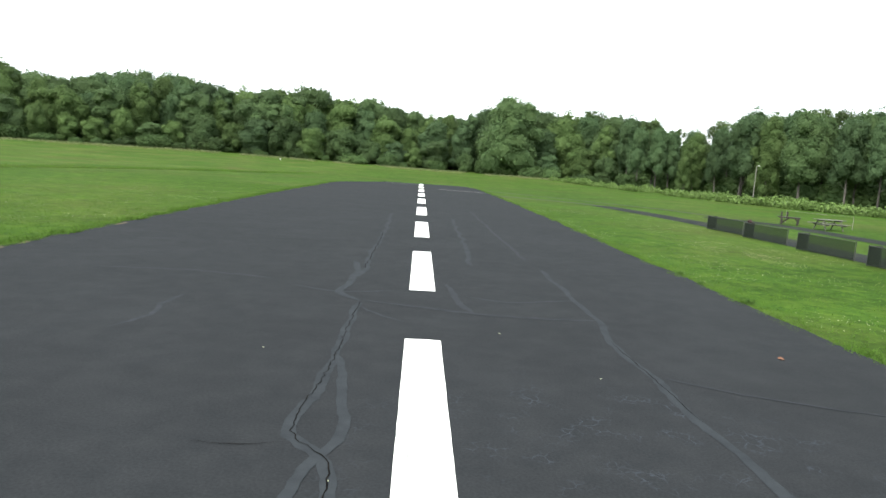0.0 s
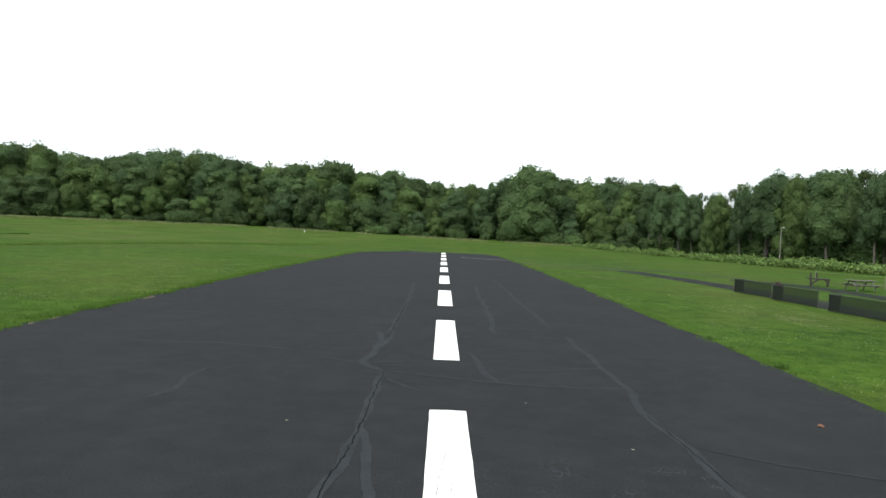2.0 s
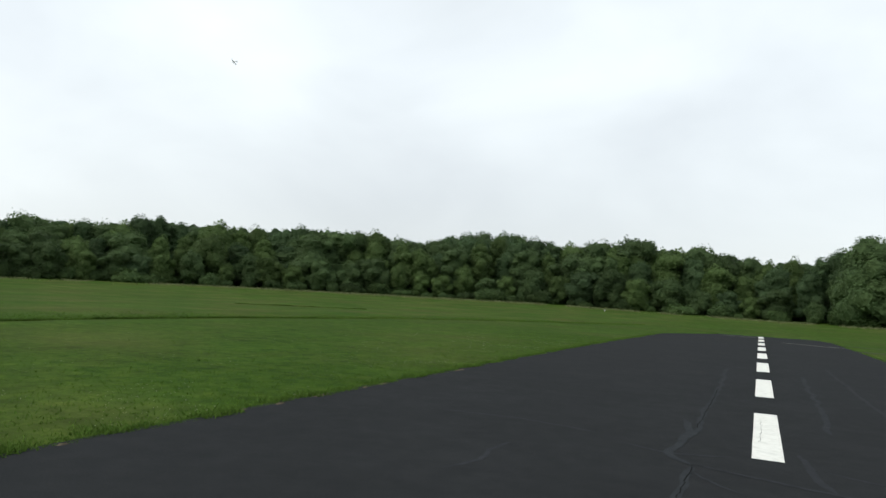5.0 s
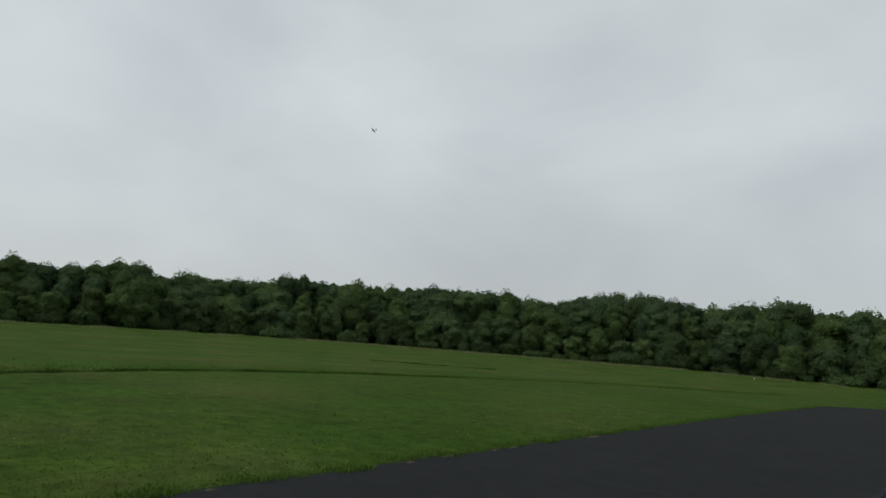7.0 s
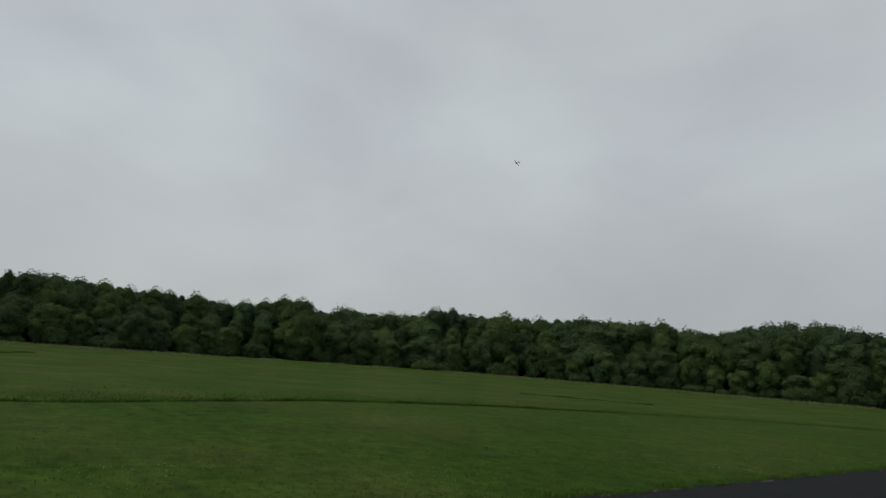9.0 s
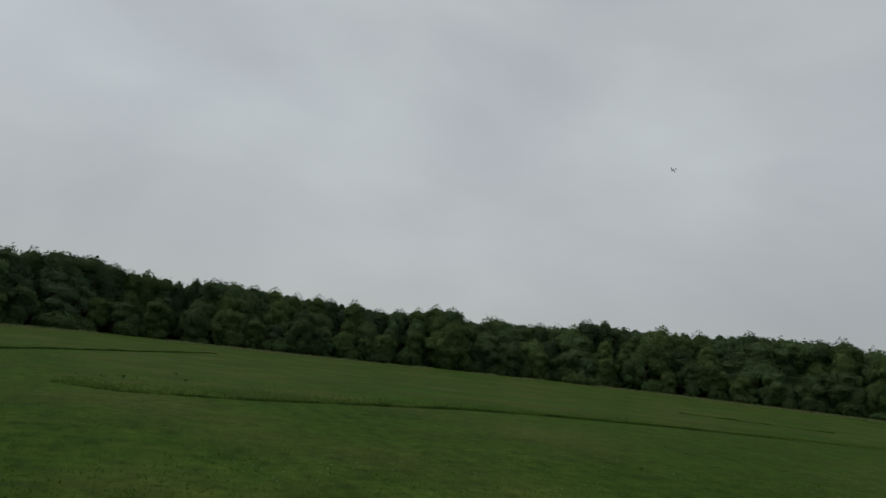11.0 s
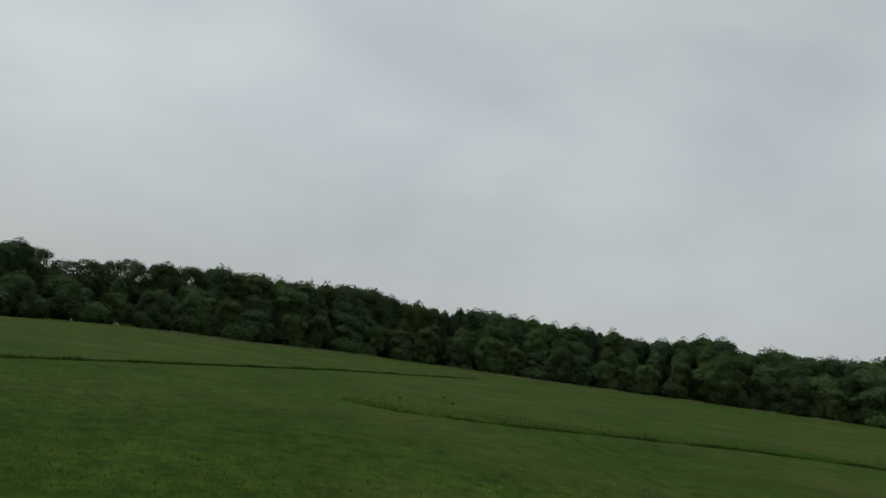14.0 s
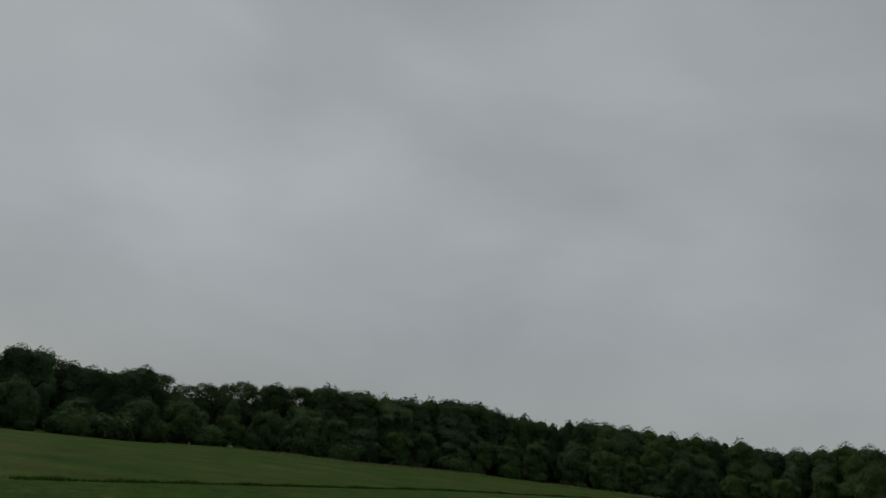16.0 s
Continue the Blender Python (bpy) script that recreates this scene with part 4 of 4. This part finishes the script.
def build_marker():
    x, y = -32.7, 156.5
    e = thing("marker_post", pose(x, y, ground_z(x, y)), "small white marker post in the long grass", "post")
    part("post", box(bmesh.new(), (0.13, 0.08, 0.40), (0, 0, 0.14), 0.015), M_WHITE, e)
    part("cap", box(bmesh.new(), (0.26, 0.12, 0.16), (0, 0, 0.38), 0.03), M_WHITE, e)


build_marker()


def build_aircraft():
    e = thing("model_aircraft", pose(-99.7, 102.4, 48.3, rx=4, ry=34, rz=84) @ Matrix.Scale(0.75, 4), "small white model aeroplane banking in flight over the meadow", "model aircraft")
    bm = bmesh.new()
    rings = []
    for py, rad, z in ((0.95, 0.05, 0.34), (0.85, 0.11, 0.34), (0.45, 0.14, 0.35), (-0.1, 0.13, 0.36), (-0.7, 0.07, 0.36), (-1.05, 0.03, 0.37)):
        rings.append([bm.verts.new((rad * 0.85 * math.cos(a), py, z + rad * math.sin(a))) for a in (i * math.pi / 5 for i in range(10))])
    for a, b in zip(rings, rings[1:]):
        for i in range(10):
            bm.faces.new((a[i], a[(i + 1) % 10], b[(i + 1) % 10], b[i]))
    bm.faces.new(rings[0])
    bm.faces.new(list(reversed(rings[-1])))
    part("fuselage", bm, M_WHITE, e)

    def panel(name, span, root, tipc, z, at, thick=0.035, dihedral=0.0):
        b = bmesh.new()
        for s in (-1, 1):
            vs = []
            for xx, ch in ((0.0, root), (s * span / 2, tipc)):
                for py, zz in ((ch / 2, 0), (ch * 0.2, thick / 2), (-ch / 2, 0), (ch * 0.2, -thick / 2)):
                    vs.append(b.verts.new((xx, at + py, z + zz + abs(xx) * dihedral)))
            for i in range(4):
                b.faces.new((vs[i], vs[(i + 1) % 4], vs[4 + (i + 1) % 4], vs[4 + i]))
            b.faces.new(vs[4:])
        bmesh.ops.remove_doubles(b, verts=b.verts, dist=0.0001)
        bmesh.ops.recalc_face_normals(b, faces=b.faces)
        return part(name, b, M_WHITE, e)
    panel("wing", 2.1, 0.42, 0.28, 0.29, 0.25, 0.055, 0.06)
    panel("tailplane", 0.75, 0.24, 0.17, 0.38, -0.95, 0.02)
    fin = bmesh.new()
    vs = [fin.verts.new(c) for c in ((-0.01, -0.78, 0.38), (-0.01, -1.08, 0.38), (-0.01, -1.10, 0.70), (-0.01, -0.95, 0.70))]
    face = fin.faces.new(vs)
    ext = bmesh.ops.extrude_face_region(fin, geom=[face])
    bmesh.ops.translate(fin, vec=(0.02, 0, 0), verts=[v for v in ext["geom"] if isinstance(v, bmesh.types.BMVert)])
    bmesh.ops.recalc_face_normals(fin, faces=fin.faces)
    part("fin", fin, M_WHITE, e)
    bm = bmesh.new()
    bmesh.ops.create_uvsphere(bm, u_segments=10, v_segments=6, radius=0.1, matrix=pose(0, 0.15, 0.46) @ Matrix.Diagonal((0.8, 2.6, 0.9, 1)))
    part("canopy", bm, M_CANOPY, e, "smoked dark canopy")
    part("spinner", rod(bmesh.new(), (0, 0.94, 0.34), (0, 1.07, 0.34), 0.05, 0.008, 10), M_LAMP, e)
    part("propeller", box(bmesh.new(), (0.46, 0.012, 0.035), (0, 0.99, 0.34), 0.004, (0, 35, 0)), M_RUBBER, e)
    for s in (-1, 1):
        part("gear_leg", rod(bmesh.new(), (s * 0.1, 0.42, 0.26), (s * 0.28, 0.45, 0.065), 0.012, 0.01, 6), M_LAMP, e)
        part("wheel", rod(bmesh.new(), (s * 0.27, 0.45, 0.065), (s * 0.31, 0.45, 0.065), 0.065, 0.065, 12), M_RUBBER, e)
    part("tail_wheel", rod(bmesh.new(), (-0.012, -1.0, 0.03), (0.012, -1.0, 0.03), 0.03, 0.03, 10), M_RUBBER, e)
    part("tail_strut", rod(bmesh.new(), (0, -0.98, 0.35), (0, -1.0, 0.04), 0.01, 0.01, 5), M_LAMP, e)


build_aircraft()


def build_litter(x, y, size, mat, seed, name, label, category):
    rnd = random.Random(seed)
    bm = bmesh.new()
    ring = [bm.verts.new((size * rnd.uniform(0.6, 1.1) * math.cos(a), size * rnd.uniform(0.35, 0.6) * math.sin(a), rnd.uniform(0.004, size * 0.35))) for a in (i * math.pi / 4 for i in range(8))]
    mid_v = bm.verts.new((0, 0, 0.006))
    low_v = bm.verts.new((0, 0, 0.0))
    for i in range(8):
        bm.faces.new((ring[i], ring[(i + 1) % 8], mid_v))
        bm.faces.new((ring[(i + 1) % 8], ring[i], low_v))
    ob = part(name, bm, mat)
    ob.matrix_world = pose(x, y, runway_z(y) + 0.031, rz=rnd.uniform(0, 360))
    tagged(ob, label, category)


build_litter(5.6, 9.9, 0.10, M_DEADLEAF, 1, "dead_leaf", "curled brown dead leaf on the asphalt", "leaf")
for k, (x, y) in enumerate(((-0.80, 5.25), (-6.1, 5.5), (-5.1, 7.1), (2.35, 8.4), (1.25, 10.5), (-4.3, 6.2), (-2.2, 9.0))):
    build_litter(x, y, 0.022, M_CLOVER, 50 + k, "pebble", "small pale stone chip on the asphalt", "stone")


# ---- soil at the runway's edge, weed clumps, rope ----
M_SOIL = material("bare_soil", [(0.070, 0.058, 0.042), (0.12, 0.100, 0.072)], scale=6, rough=1.0, spec=0.05)


def build_soil(x, y, long, wide, seed):
    """A low heap of washed-out soil lying on the asphalt's rim."""
    rnd = random.Random(seed)
    bm = bmesh.new()
    ring = [bm.verts.new((wide * rnd.uniform(0.6, 1.1) * math.cos(a), long * rnd.uniform(0.7, 1.1) * math.sin(a), -0.004)) for a in (i * math.pi / 6 for i in range(12))]
    inner = [bm.verts.new((v.co.x * 0.5, v.co.y * 0.5, rnd.uniform(0.012, 0.03))) for v in ring]
    for i in range(12):
        bm.faces.new((ring[i], ring[(i + 1) % 12], inner[(i + 1) % 12], inner[i]))
    bm.faces.new(inner)
    ob = part("soil_patch", bm, M_SOIL)
    ob.matrix_world = pose(x, y, runway_z(y) + 0.031)
    tagged(ob, "small tan patch of bare soil on the runway edge", "soil", "soil patches")


M_DOCK = material("dark_weed_leaves", [(0.030, 0.062, 0.012), (0.050, 0.090, 0.018)], scale=2, rough=0.9, spec=0.1, island=0.2)
SOIL = [(-10.05, 14.1, 0.42, 0.09), (-9.98, 12.35, 0.16, 0.06), (-10.05, 17.05, 0.30, 0.08), (-10.0, 16.0, 0.14, 0.06), (-9.95, 22.3, 0.5, 0.1), (-10.05, 11.2, 0.15, 0.06), (-10.0, 7.1, 0.12, 0.04)]
for k, (x, y, a, b) in enumerate(SOIL):
    build_soil(x, y, a, b, 300 + k)

CLUMPS = [(-17.4, 17.2, 0.15), (-14.3, 16.7, 0.12), (-37.8, 2.1, 0.32), (-39.0, 5.2, 0.28), (-44.1, 5.3, 0.25), (7.3, 16.9, 0.25), (7.4, 14.6, 0.3), (7.4, 18.6, 0.25)]
for k, (x, y, size) in enumerate(CLUMPS):
    rnd = np.random.default_rng(400 + k)
    lumps = [(rnd.normal(0, 0.16) * size, rnd.normal(0, 0.16) * size, rnd.uniform(0.05, 0.25) * size, rnd.uniform(0.15, 0.25) * size) for _ in range(8)]
    verts, faces = leaf_cloud(lumps, 260, 0.09 * size, rnd, 0.15, 0.05)
    ob = raw("weed_clump", verts, faces, M_DOCK)
    ob.matrix_world = pose(x, y, ground_z(x, y))
    tagged(ob, "dark green leafy weed clump in the grass", "weed", "weed clumps")


M_ROCK = material("pale_rock", [(0.14, 0.125, 0.10), (0.24, 0.22, 0.18)], scale=2.5, rough=0.95, bump=0.4, bump_scale=9)


def build_rock(x, y, size, seed):
    """A low weathered stone half sunk in the grass."""
    bm = bmesh.new()
    bmesh.ops.create_icosphere(bm, subdivisions=2, radius=1.0)
    for v in bm.verts:
        v.co *= 1 + 0.3 * noise.noise(v.co * 1.3 + Vector((seed, 0, 0)))
        v.co = Vector((v.co.x * size[0], v.co.y * size[1], max(-0.1, v.co.z * size[2])))
    ob = part("rock", bm, M_ROCK)
    ob.matrix_world = pose(x, y, ground_z(x, y) + 0.05, rz=seed * 40)
    tagged(ob, "pale tan rock lying in the grass before the wood", "rock", "rocks by the wood")


build_rock(-105.0, -44.3, (0.22, 0.2, 0.34), 1)
build_rock(-113.0, -40.8, (0.6, 0.35, 0.4), 2)


def build_rope_fence():
    """A slack rope between two thin posts beyond the picnic table."""
    e = thing("rope_fence", pose(30.4, 45.8, ground_z(30.4, 45.8)), "thin pale rope strung between two low posts behind the picnic table", "rope fence")
    feet = [(-2.15, 4.8), (0.0, 0.0)]
    for x, y in feet:
        z = ground_z(30.4 + x, 45.8 + y) - ground_z(30.4, 45.8)
        part("post", rod(bmesh.new(), (x, y, z - 0.05), (x, y, z + 0.95), 0.016, 0.014, 6), M_STAKE, e)
    for (xa, ya), (xb, yb) in zip(feet, feet[1:]):
        bm = bmesh.new()
        for i in range(6):
            u, w = i / 6, (i + 1) / 6
            rod(bm, (xa + (xb - xa) * u, ya + (yb - ya) * u, 0.92 - 0.25 * u * (1 - u)), (xa + (xb - xa) * w, ya + (yb - ya) * w, 0.92 - 0.25 * w * (1 - w)), 0.008, 0.008, 5)
        part("rope", bm, M_STAKE, e)


build_rope_fence()
